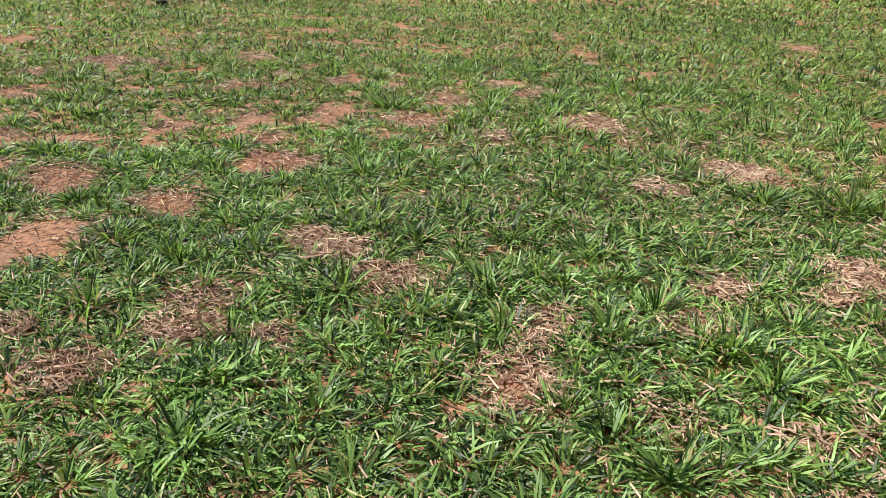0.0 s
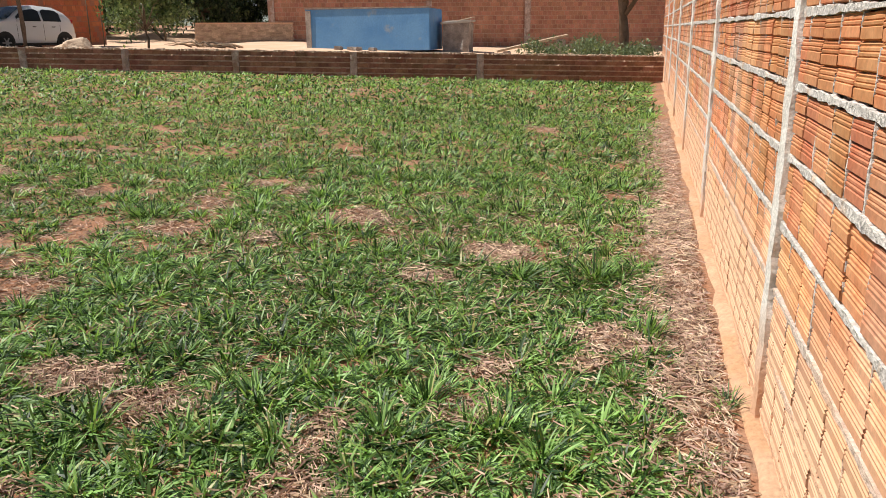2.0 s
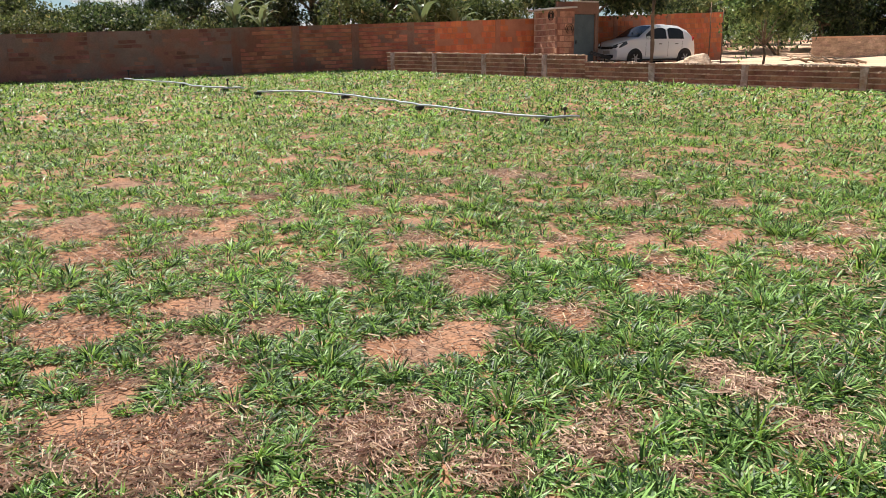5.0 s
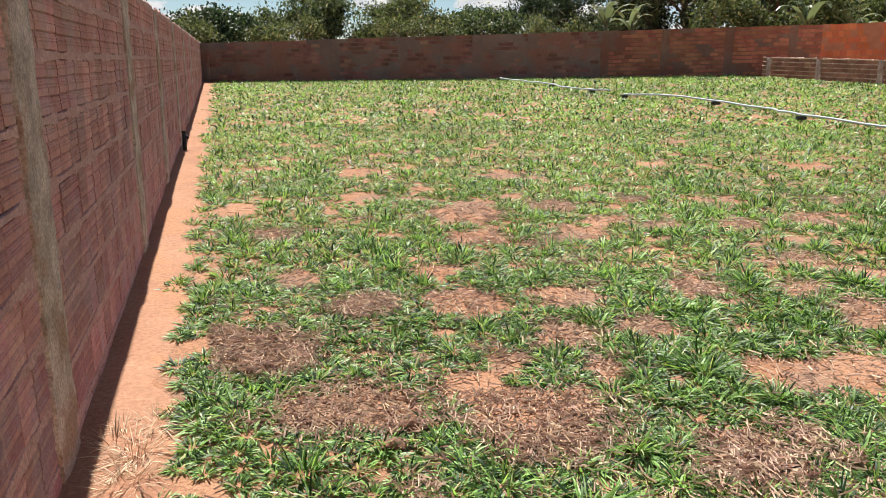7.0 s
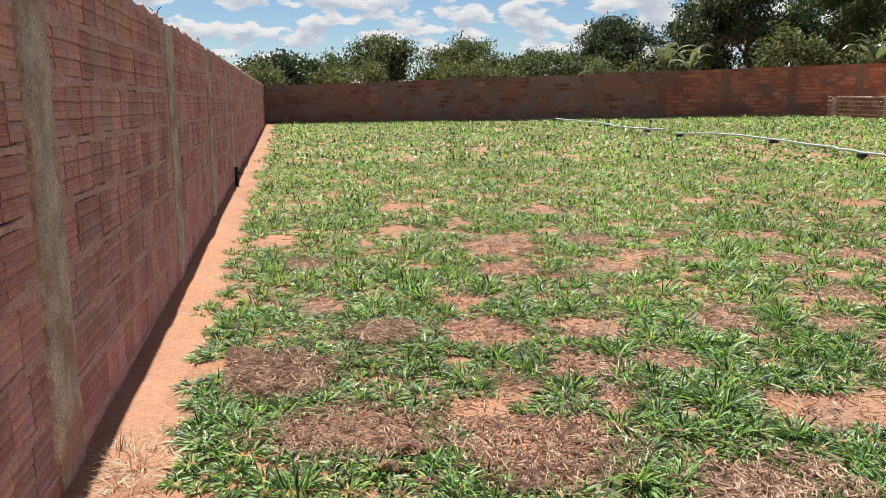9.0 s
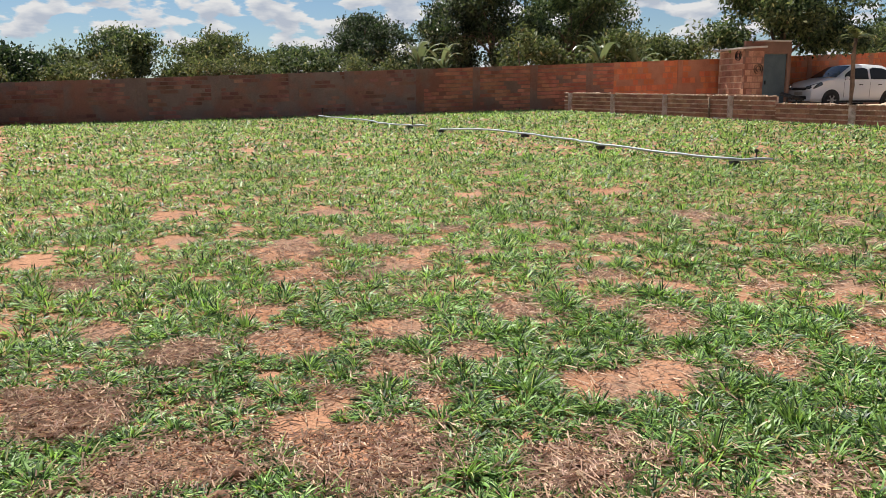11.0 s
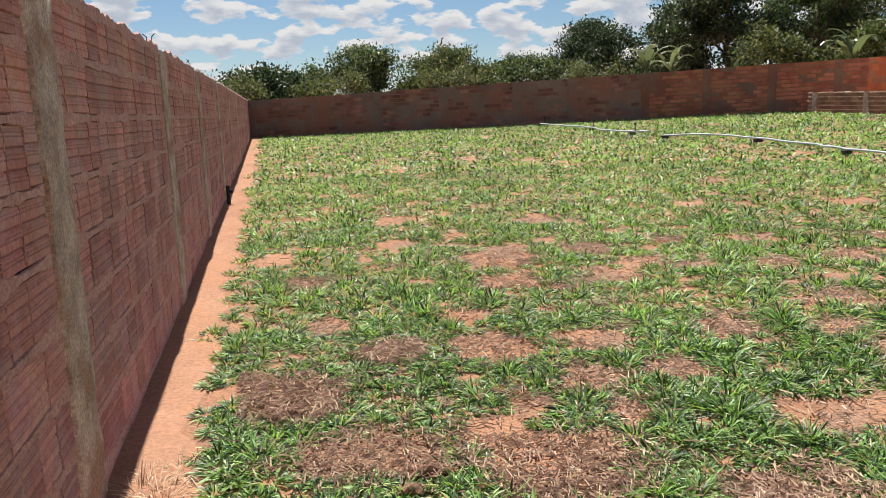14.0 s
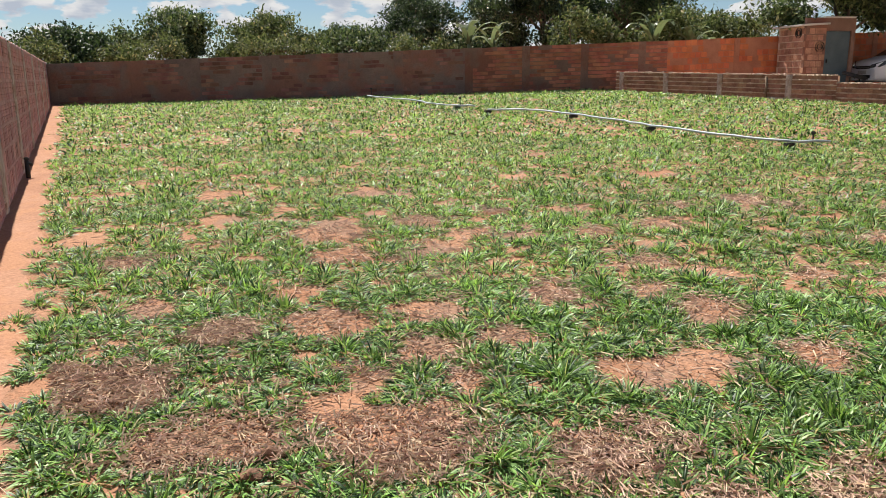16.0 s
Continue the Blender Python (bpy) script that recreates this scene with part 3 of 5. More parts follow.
def bareness(x, y):
    """1 on bare soil, 0 in full grass."""
    wob = 0.28 * noise.noise((x * 3.1, y * 3.1, 5.0)) + 0.22 * noise.noise((x * 6.5, y * 6.5, 15.0))
    d = np.hypot(BARE[:, 0] - x, BARE[:, 1] - y) / (BARE[:, 2] * (0.90 + 0.14 * (np.hypot(BARE[:, 0], BARE[:, 1]) < 5.0)) + 0.02)
    v = max(0.0, 2.05 - 1.5 * float(d.min()) + wob * 1.5)
    v = max(v, 1.9 - left_gap(x, y) / 0.28 + wob * 2)
    v = max(v, 1.9 - right_gap(x, y) / 0.24 + wob * 2)
    w = noise.noise((x * 1.3, y * 1.3, 9.0)) + 0.7 * noise.noise((x * 2.9, y * 2.9, 1.0))
    lush = min(1.0, max(0.0, (2.4 - y) / 1.2)) if x > 1.2 else 0.0
    far = min(1.0, max(0.0, (math.hypot(x, y) - 7.0) / 4.0))
    v = max(v, (w - 0.40 - 0.10 * far - 0.14 * lush) * 3.0)
    return min(1.0, v)


def inside_lot(x, y):
    if left_gap(x, y) < 0.15 or right_gap(x, y) < 0.1:
        return False
    if y > 26.2 - 0.265 * (x + 1.36) or x > 19.45 - 0.2 * y:
        return False
    return True


def grass_sheet(name, spots, blades, segs, length, width, seed, spread=0.05, material=M_GRASS, stand=72):
    """Rosettes of arching blades, one mesh; spots are x, y, z, size. Inner blades stand, outer ones lie out flat."""
    rng = np.random.default_rng(seed)
    spots = np.array(spots)
    n = len(spots) * blades
    base = np.repeat(spots, blades, axis=0)
    size = base[:, 3]
    lean = np.repeat(rng.uniform(0, 2 * np.pi, len(spots)), blades)
    upright = np.repeat(rng.normal(0, 9, len(spots)), blades)
    az = rng.uniform(0, 2 * np.pi, n)
    out = np.sqrt(rng.uniform(0, 1, n))
    root = base[:, :2] + (np.stack([np.cos(az), np.sin(az)], 1) * (out * spread * size)[:, None])
    az2 = az + rng.normal(0, 0.55, n)
    L = length * size * rng.uniform(0.5, 1.2, n) * (1.1 + 0.14 * np.cos(az2 - lean))
    W = width * rng.uniform(0.6, 1.25, n) * np.sqrt(size)
    tilt = np.radians(np.clip(stand - 54 * out + upright + rng.normal(0, 12, n), 8, 88))
    droop = np.radians(rng.uniform(5, 65, n))
    p = np.zeros((n, segs + 1, 3))
    p[:, 0, :2] = root
    p[:, 0, 2] = base[:, 2] - 0.006
    for k in range(segs):
        a = tilt - droop * (k + 0.5) / segs
        st = L / segs
        p[:, k + 1, 0] = p[:, k, 0] + np.cos(a) * np.cos(az2) * st
        p[:, k + 1, 1] = p[:, k, 1] + np.cos(a) * np.sin(az2) * st
        p[:, k + 1, 2] = np.maximum(p[:, k, 2] + np.sin(a) * st, base[:, 2] + 0.008)
    roll = rng.normal(0, 0.45, n)
    side = np.stack([-np.sin(az2) * np.cos(roll), np.cos(az2) * np.cos(roll), np.sin(roll)], 1)
    prof = np.array([0.5, 1.0, 0.85]) if segs == 3 else np.array([0.7, 1.0])
    stride = 2 * segs + 1
    v = np.zeros((n, stride, 3))
    for k in range(segs):
        off = side * (W * prof[k] / 2)[:, None]
        v[:, 2 * k], v[:, 2 * k + 1] = p[:, k] - off, p[:, k] + off
    v[:, 2 * segs] = p[:, segs]
    b = (np.arange(n) * stride)[:, None]
    quads = np.concatenate([b + np.array([[2 * k, 2 * k + 1, 2 * k + 3, 2 * k + 2]]) for k in range(segs - 1)])
    tris = b + np.array([[2 * segs - 2, 2 * segs - 1, 2 * segs]])
    return part(name, arrays_mesh(name, v.reshape(-1, 3), quads, tris, True), material)


def scatter(n, xr, yr, rmin, rmax, spacing, rng, grow=1.0):
    """Tufts at a least spacing, thinned on bare soil."""
    rows, grid = [], {}
    for _ in range(n):
        x, y = rng.uniform(*xr), rng.uniform(*yr)
        r = math.hypot(x, y)
        if not rmin <= r < rmax or not inside_lot(x, y):
            continue
        v = bareness(x, y)
        if v > 0.42 + rng.uniform(0, 0.25):
            continue
        cell = (int(x / spacing + 500), int(y / spacing + 500))
        near = [p for dx in (-1, 0, 1) for dy in (-1, 0, 1) for p in grid.get((cell[0] + dx, cell[1] + dy), ())]
        if any((p[0] - x) ** 2 + (p[1] - y) ** 2 < (spacing * rng.uniform(0.5, 1)) ** 2 for p in near):
            continue
        lush = 0.5 + 0.35 * noise.noise((x * 0.8, y * 0.8, 3.0)) + 0.75 * noise.noise((x * 2.7, y * 2.7, 6.0))
        size = (0.62 + 0.55 * min(1.3, max(-0.1, lush)) + rng.uniform(-0.18, 0.3)) * (1 - 0.4 * v) * grow
        if x > 1.5 and y < 2.4:
            size *= 1.15
        grid.setdefault(cell, []).append((x, y))
        rows.append((x, y, ground_z(x, y), size))
    return rows


def build_grass():
    rng = random.Random(21)
    near = scatter(20000, (-1.0, 5.2), (-2.2, 5.2), 0.9, 5.2, 0.122, rng)
    low = scatter(3500, (-1.0, 7.0), (-2.2, 7.0), 0.9, 7.0, 0.08, rng, 0.55)
    middle = scatter(14000, (-1.0, 8.6), (-3.0, 8.6), 5.2, 8.6, 0.130, rng)
    mid = scatter(40000, (-1.0, 13.5), (-3.0, 13.5), 8.6, 13.5, 0.155, rng, 1.1)
    far = scatter(42000, (-1.3, 20.5), (-3.0, 26.5), 13.5, 40.0, 0.19, rng, 1.3)
    tagged(grass_sheet("grass", near, 98, 3, 0.080, 0.0090, 1, 0.060, stand=64), "broad-bladed green grass tufts on sandy soil", "grass", kind="stuff")
    tall = scatter(420, (0.6, 8.0), (-1.6, 6.0), 1.2, 8.0, 0.35, rng, 1.0)
    tagged(grass_sheet("tall_tufts", tall, 90, 3, 0.112, 0.0090, 6, 0.05), "taller dark-green grass rosettes standing in the lawn", "grass", kind="stuff")
    tagged(grass_sheet("short_grass", low, 16, 2, 0.10, 0.0095, 4, 0.08), "short low-lying grass blades between the tufts", "grass", kind="stuff")
    tagged(grass_sheet("middle_grass", mid, 38, 2, 0.080, 0.0138, 2, 0.08), "bright green grass tufts further across the plot", "grass", kind="stuff")
    tagged(grass_sheet("middle_tufts", middle, 64, 2, 0.084, 0.0105, 7, 0.07), "green grass tufts between bare patches", "grass", kind="stuff")
    tagged(grass_sheet("distant_grass", far, 21, 2, 0.076, 0.024, 3, 0.10), "bright green grass by the far walls", "grass", kind="stuff")


build_grass()


def foot_growth():
    """A dry bleached clump by the shaded wall and a green weed at a column of the sunlit one."""
    rng = random.Random(44)
    dry = [(x, y, ground_z(x, y), rng.uniform(0.6, 1.2)) for x, y in ((-0.70 + rng.uniform(-0.13, 0.16), 3.2 + rng.uniform(-0.28, 0.2)) for _ in range(13))]
    ob = grass_sheet("dry_grass_clump", dry, 46, 3, 0.12, 0.0035, 45, 0.07, M_STRAW)
    tagged(ob, "bleached dry grass clump at the foot of the shaded wall", "dry grass", kind="stuff")
    green = [(x, y, ground_z(x, y) + 0.02, 0.8) for x, y in ((3.36, -1.0), (3.42, -0.99), (3.30, -0.97))]
    ob = grass_sheet("wall_weed", green, 26, 3, 0.11, 0.005, 46, 0.03)
    tagged(ob, "small green weed at the foot of a concrete column", "weed", kind="stuff")


foot_growth()


def litter_sheet(name, n, area, keep, length, material, label, seed):
    """Loose dry stalks lying on the soil."""
    rng = random.Random(seed)
    vs, qs = [], []
    while len(qs) < n:
        x, y = rng.uniform(*area[0]), rng.uniform(*area[1])
        if not inside_lot(x, y) or not keep(x, y, rng):
            continue
        a, ln, w = rng.uniform(0, 2 * math.pi), length * rng.uniform(0.3, 1.3), rng.uniform(0.0025, 0.0078)
        z = ground_z(x, y) + rng.uniform(0.004, 0.034)
        dx, dy, rise = math.cos(a) * ln / 2, math.sin(a) * ln / 2, rng.uniform(-0.012, 0.012)
        sx, sy = -math.sin(a) * w / 2, math.cos(a) * w / 2
        i = len(vs)
        vs += [(x - dx - sx, y - dy - sy, z - rise), (x + dx - sx, y + dy - sy, z + rise), (x + dx + sx, y + dy + sy, z + rise), (x - dx + sx, y - dy + sy, z - rise),
               (x - dx, y - dy, z - rise + w * 0.7), (x + dx, y + dy, z + rise + w * 0.7)]
        qs += [(i, i + 1, i + 5, i + 4), (i + 4, i + 5, i + 2, i + 3)]
    return tagged(part(name, arrays_mesh(name, np.array(vs), np.array(qs)), material), label, "litter", kind="stuff")


def on_bare(x, y, rng):
    """Stalks lie thick on the patches by the corner and thin on the clean orange sand beyond."""
    if left_gap(x, y) < 0.5:
        return False
    thick = 1.0 if math.hypot(x, y) < 3.35 or y < 2.0 or (x < 0.6 and y < 5.0) else 0.22
    patchy = 0.4 + 0.6 * (noise.noise((x * 1.1, y * 1.1, 30.0)) > -0.1)
    return rng.random() < thick * patchy * max(0.07, min(1.0, bareness(x, y) * 1.6))


litter_sheet("straw_litter", 26000, ((-1, 7), (-1.8, 7)), on_bare, 0.07, M_STRAW, "pale dry straw scattered over bare soil", 31)
litter_sheet("twig_litter", 90000, ((-1, 7), (-1.8, 7)), on_bare, 0.05, M_TWIG, "brown dry stalks scattered over bare soil", 32)
litter_sheet("distant_litter", 7000, ((-1, 13), (-2, 13)), lambda x, y, rng: math.hypot(x, y) > 6.5 and on_bare(x, y, rng), 0.09, M_TWIG, "brown dry stalks between the tufts further out", 34)
litter_sheet("wall_foot_litter", 8000, ((1.5, 12), (-2.4, -0.2)), lambda x, y, rng: 0.05 < right_gap(x, y) < 0.55, 0.07, M_TWIG,
             "brown dry stalks along the foot of the sunlit wall", 33)


def sand_strip(name, material, p, length, step, width, label):
    """A run of clean sand along a wall's foot, its outer edge ragged and sunk into the soil."""
    n, m = int(length / step), 7
    vs = []
    for k in range(n + 1):
        s = length * k / n
        w = width * (1 + 0.35 * noise.noise((s * 1.1, 3.0, 7.0)) + 0.25 * noise.noise((s * 3.7, 1.0, 2.0)))
        for q in range(m):
            f = q / (m - 1)
            x, y = p(s, w * f - 0.03)
            vs.append((x, y, ground_z(x, y) + 0.012 - 0.04 * max(0.0, f - 0.7) / 0.3 + 0.006 * noise.noise((x * 9, y * 9, 0))))
    i = (np.arange(n)[:, None] * m + np.arange(m - 1)[None, :]).ravel()
    ob = part(name, arrays_mesh(name, np.array(vs), np.stack([i, i + 1, i + m + 1, i + m], 1), None, True), material)
    tagged(ob, label, "ground", kind="structure")


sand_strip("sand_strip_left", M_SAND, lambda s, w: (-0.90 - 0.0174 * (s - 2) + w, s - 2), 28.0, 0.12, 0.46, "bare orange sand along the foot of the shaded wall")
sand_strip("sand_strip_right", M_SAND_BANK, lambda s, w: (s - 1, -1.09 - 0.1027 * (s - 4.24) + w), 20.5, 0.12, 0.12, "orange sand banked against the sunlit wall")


# ---- trees ----
def leaf_cloud(lobes, count, leaf, seed, gap=0.28, flat=0.0):
    """Many small bent leaves in clumps over the lobes' outsides; lobes are x, y, z, rx, rz."""
    rng = np.random.default_rng(seed)
    per = 30
    clumps = max(1, int(count * 0.7) // per)
    lob = np.array(lobes)
    area = lob[:, 3] * (lob[:, 3] + lob[:, 4])
    which = rng.choice(len(lob), clumps * 2, p=area / area.sum())
    d = rng.normal(size=(clumps * 2, 3))
    d /= np.linalg.norm(d, axis=1)[:, None]
    d[:, 2] = np.where(d[:, 2] < -0.35, -d[:, 2], d[:, 2])
    rad = rng.uniform(0.5, 1.05, clumps * 2)
    rad = np.where(rng.random(clumps * 2) < 0.12, rng.uniform(1.05, 1.45, clumps * 2), rad)[:, None]
    c = lob[which, :3] + d * rad * np.stack([lob[which, 3], lob[which, 3], lob[which, 4]], 1)
    keep = np.array([noise.noise(Vector(p) * 0.9 + Vector((seed, 0, 0))) > -gap for p in c])
    c = c[keep][:clumps]
    n = len(c) * per
    spread = leaf * 1.25
    p = np.repeat(c, per, 0) + rng.normal(size=(n, 3)) * spread * np.array([1, 1, 0.75])
    a = rng.normal(size=(n, 3))
    a[:, 2] -= 0.5
    a /= np.linalg.norm(a, axis=1)[:, None]
    up = rng.normal(size=(n, 3)) * 0.7 + np.array([0, 0, 1.0])
    s = np.cross(a, up)
    s /= np.linalg.norm(s, axis=1)[:, None] + 1e-9
    L = (leaf * rng.uniform(0.6, 1.3, n))[:, None]
    nrm = np.cross(s, a)
    v = np.stack([p - a * L * 0.5, p + s * L * 0.24 + nrm * L * 0.06, p + a * L * 0.5 - nrm * L * 0.08, p - s * L * 0.24 + nrm * L * 0.06], 1)
    b = (np.arange(n) * 4)[:, None]
    return arrays_mesh("crown", v.reshape(-1, 3), None, np.concatenate([b + np.array([[0, 1, 2]]), b + np.array([[0, 2, 3]])]))


def tree(x, y, height, width, label, leaves, count, leaf, seed, trunk=0.35, crown_low=0.25, shape="round", trunk_r=None, gap=0.28):
    """A tapered, forked trunk with limbs and a crown of leaf clumps."""
    rng = random.Random(seed)
    z = ground_z(x, y)
    ob = thing("tree", (x, y, z), label, "tree")
    r0 = trunk_r or max(0.06, width * 0.028)
    fork = height * trunk
    part("trunk", tube([(0, 0, -0.1), (0.03 * width, 0, fork * 0.5), (0, 0.02 * width, fork), (0, 0, height * 0.75)], [r0 * 1.3, r0, r0 * 0.85, r0 * 0.3], 8), M_BARK, ob)
    lobes = []
    lo = height * crown_low
    nl = 24
    height *= 0.95
    for k in range(nl):
        a = 2 * math.pi * k / nl + rng.uniform(-0.3, 0.3)
        rr = width / 2 * rng.uniform(0.25, 0.86)
        if shape == "umbrella":
            zc = height * rng.uniform(0.70, 0.80)
            lobes.append((math.cos(a) * rr, math.sin(a) * rr, zc, width * 0.2, height * 0.16))
        else:
            zc = lo + (height - lo) * rng.uniform(0.12, 0.86 - 0.25 * (2 * rr / width) ** 2)
            lobes.append((math.cos(a) * rr, math.sin(a) * rr, zc, width * rng.uniform(0.07, 0.16), (height - lo) * rng.uniform(0.08, 0.2)))
        if k % 3:
            continue
        end = lobes[-1][:3]
        part("limb", tube([(0, 0, fork * rng.uniform(0.75, 1.1)), (end[0] * 0.45, end[1] * 0.45, (fork + end[2]) / 2 + 0.05 * height), end], [r0 * 0.55, r0 * 0.32, r0 * 0.1], 6), M_BARK, ob)
    lobes.append((0, 0, height * 0.82, width * 0.24, height * 0.17))
    lobes.append((0, 0, lo + (height - lo) * 0.5, width * 0.33, (height - lo) * 0.34))
    part("crown", leaf_cloud(lobes, count, leaf, seed, gap), leaves, ob)
    return ob


def shrub(x, y, height, width, label, leaves, count, leaf, seed):
    rng = random.Random(seed)
    ob = thing("shrub", (x, y, ground_z(x, y)), label, "shrub")
    lobes = []
    for k in range(6):
        a = rng.uniform(0, 6.28)
        lobes.append((math.cos(a) * width * 0.28, math.sin(a) * width * 0.28, height * rng.uniform(0.35, 0.72), width * 0.24, height * 0.27))
    for k in range(4):
        part("stem", tube([(0, 0, -0.1), tuple(0.5 * c for c in lobes[k][:3]), lobes[k][:3]], [0.05, 0.035, 0.012], 5), M_BARK, ob)
    part("leaves", leaf_cloud(lobes, count, leaf, seed, 0.35), leaves, ob)
    return ob


def banana(x, y, height, seed, label="banana plant with torn pale green leaves behind the wall"):
    """A soft stem with long arching leaves, folded along the midrib."""
    rng = random.Random(seed)
    ob = thing("banana_plant", (x, y, ground_z(x, y)), label, "plant")
    part("stem", tube([(0, 0, -0.1), (0.03, 0, height * 0.35), (0, 0.04, height * 0.62)], [0.13, 0.10, 0.06], 8), M_BANANA, ob)
    for k in range(7):
        a = k * 2.4 + rng.uniform(-0.3, 0.3)
        ln, tilt = height * rng.uniform(0.35, 0.62), radians(rng.uniform(50, 88))
        bm = bmesh.new()
        p, prev = Vector((0, 0, height * 0.45)), None
        for s in range(9):
            f = s / 8
            w = 0.15 * math.sin(math.pi * min(1, 0.12 + 0.86 * f)) ** 0.7 + 0.01
            side = Vector((-math.sin(a), math.cos(a), 0)) * w
            row = [bm.verts.new(p - side + Vector((0, 0, 0.09 * w / 0.3))), bm.verts.new(p), bm.verts.new(p + side + Vector((0, 0, 0.09 * w / 0.3)))]
            if prev:
                for q in (0, 1):
                    if rng.random() > 0.16:
                        bm.faces.new((prev[q], prev[q + 1], row[q + 1], row[q]))
            prev = row
            ang = tilt - f * f * radians(125)
            p = p + Vector((math.cos(a) * math.cos(ang), math.sin(a) * math.cos(ang), math.sin(ang))) * ln / 8
        part("leaf", bm, M_BANANA, ob)
    return ob


def palm(x, y, trunk_h, spread, seed, label, upright=0.0):
    """A slender trunk with a head of feathered fronds."""
    rng = random.Random(seed)
    ob = thing("palm_tree", (x, y, ground_z(x, y)), label, "tree")
    part("trunk", tube([(0, 0, -0.1), (0.02, 0, trunk_h * 0.4), (-0.02, 0.02, trunk_h * 0.8), (0, 0, trunk_h)], [0.085, 0.07, 0.06, 0.065], 8), M_BARK, ob)
    for k in range(14):
        a = k * 2.4 + rng.uniform(-0.2, 0.2)
        tilt = radians(rng.uniform(20, 80))
        bm = bmesh.new()
        p = Vector((0, 0, trunk_h))
        n = 12
        for s in range(n):
            f = s / n
            ang = tilt - f * radians(80)
            q = p + Vector((math.cos(a) * math.cos(ang), math.sin(a) * math.cos(ang), math.sin(ang))) * spread / n
            side = Vector((-math.sin(a), math.cos(a), 0))
            for sg in (-1, 1):
                tip = p + side * sg * spread * 0.30 * math.sin(math.pi * (0.15 + 0.8 * f)) + (q - p) * 2.2 - Vector((0, 0, 0.12 * spread * f + 0.04))
                bm.faces.new([bm.verts.new(v) for v in (p, q, tip)])
            bm.faces.new([bm.verts.new(v) for v in (p + side * 0.012, p - side * 0.012, q - side * 0.010, q + side * 0.010)])
            p = q
        part("frond", bm, M_LEAF_LIGHT, ob)
    return ob


def plant_trees():
    dark = "dense dark-green tree behind the shaded wall"
    tree(-1.5, 72, 3.9, 10.0, dark, M_LEAF_DEEP, 18000, 0.34, 41, crown_low=0.0, gap=0.0)
    tree(6.2, 67, 5.0, 8.6, "rounded grey-green tree behind the shaded wall", M_LEAF, 20000, 0.30, 42, crown_low=0.0, gap=0.04)
    tree(13.3, 66, 4.4, 10.0, "olive-green bushy tree behind the shaded wall", M_LEAF_LIGHT, 20000, 0.30, 43, crown_low=0.0, gap=0.07)
    tree(21.6, 70.5, 3.7, 9.5, dark, M_LEAF, 16000, 0.32, 44, crown_low=0.0, gap=0.07)
    tree(28.8, 71.4, 7.1, 10.5, "flat-topped umbrella-shaped dark tree", M_LEAF_DEEP, 26000, 0.30, 45, trunk=0.4, crown_low=0.12, gap=0.07)
    tree(36.0, 72.0, 4.0, 9.0, dark, M_LEAF, 12000, 0.32, 59, crown_low=0.0, gap=0.07)
    tree(21.6, 41, 5.2, 5.0, dark, M_LEAF_DEEP, 18000, 0.22, 46, crown_low=0.0, gap=0.07)
    tree(20.4, 34.0, 6.6, 5.4, "tall mango tree with dark glossy leaves", M_LEAF_DEEP, 30000, 0.20, 47, crown_low=0.02, gap=0.07)
    tree(25.2, 34.0, 6.3, 7.0, "tall spreading mango tree with glossy leaves", M_LEAF, 34000, 0.20, 48, crown_low=0.02, gap=0.07)
    tree(29.5, 38.0, 5.0, 6.0, dark, M_LEAF_DEEP, 16000, 0.24, 54, crown_low=0.0, gap=0.07)
    tree(42, 45.6, 3.2, 7.0, "low distant leafy green tree", M_LEAF_LIGHT, 9000, 0.3, 49, crown_low=0.0, gap=0.07)
    tree(23.1, 19.05, 5.6, 5.7, "spreading mango tree beside the brick shed", M_LEAF, 46000, 0.17, 50, trunk=0.30, crown_low=0.30, trunk_r=0.13, gap=0.04)
    tree(25.8, 13.7, 3.3, 3.1, "small mango tree standing in the sandy yard", M_LEAF_SUN, 11000, 0.17, 51, trunk=0.26, crown_low=0.12, trunk_r=0.04, gap=0.0)
    tree(37.5, 23.0, 3.6, 6.5, "leafy tree behind the orange wall", M_LEAF, 16000, 0.22, 52, crown_low=0.0, gap=0.04)
    tree(44, 26.5, 5.4, 8.0, "tall tree at the back of the yard", M_LEAF_DEEP, 18000, 0.26, 53, crown_low=0.0, gap=0.04)
    tree(45.5, 20.8, 5.2, 7.0, "tall tree at the back of the yard", M_LEAF, 18000, 0.26, 55, crown_low=0.0, gap=0.0)
    tree(46, 16.0, 5.0, 7.0, "dark tree at the back of the yard", M_LEAF_DEEP, 18000, 0.26, 56, crown_low=0.0, gap=0.0)
    tree(40.5, 18.5, 4.0, 5.0, "dark tree at the back of the yard", M_LEAF_DEEP, 14000, 0.24, 57, crown_low=0.0, gap=0.0)
    tree(27.6, -2.4, 6.0, 6.0, "dark leafy tree beside the brick house", M_LEAF_DEEP, 24000, 0.18, 58, crown_low=0.36, gap=0.0)
    shrub(1.3, 34.2, 2.1, 1.9, "pale dry shrub behind the shaded wall", M_LEAF_LIGHT, 2200, 0.16, 61)
    shrub(-4.2, 60, 2.6, 5.0, "pale dry shrub behind the shaded wall", M_LEAF_LIGHT, 2600, 0.25, 62)
    shrub(3.2, 48, 2.4, 3.2, "pale dry shrub behind the shaded wall", M_LEAF_LIGHT, 2200, 0.2, 63)
    shrub(9.8, 47, 2.2, 3.6, "olive shrub behind the shaded wall", M_LEAF_LIGHT, 2200, 0.2, 64)
    shrub(15.5, 38, 2.4, 3.2, "olive shrub behind the shaded wall", M_LEAF_LIGHT, 2600, 0.18, 65)
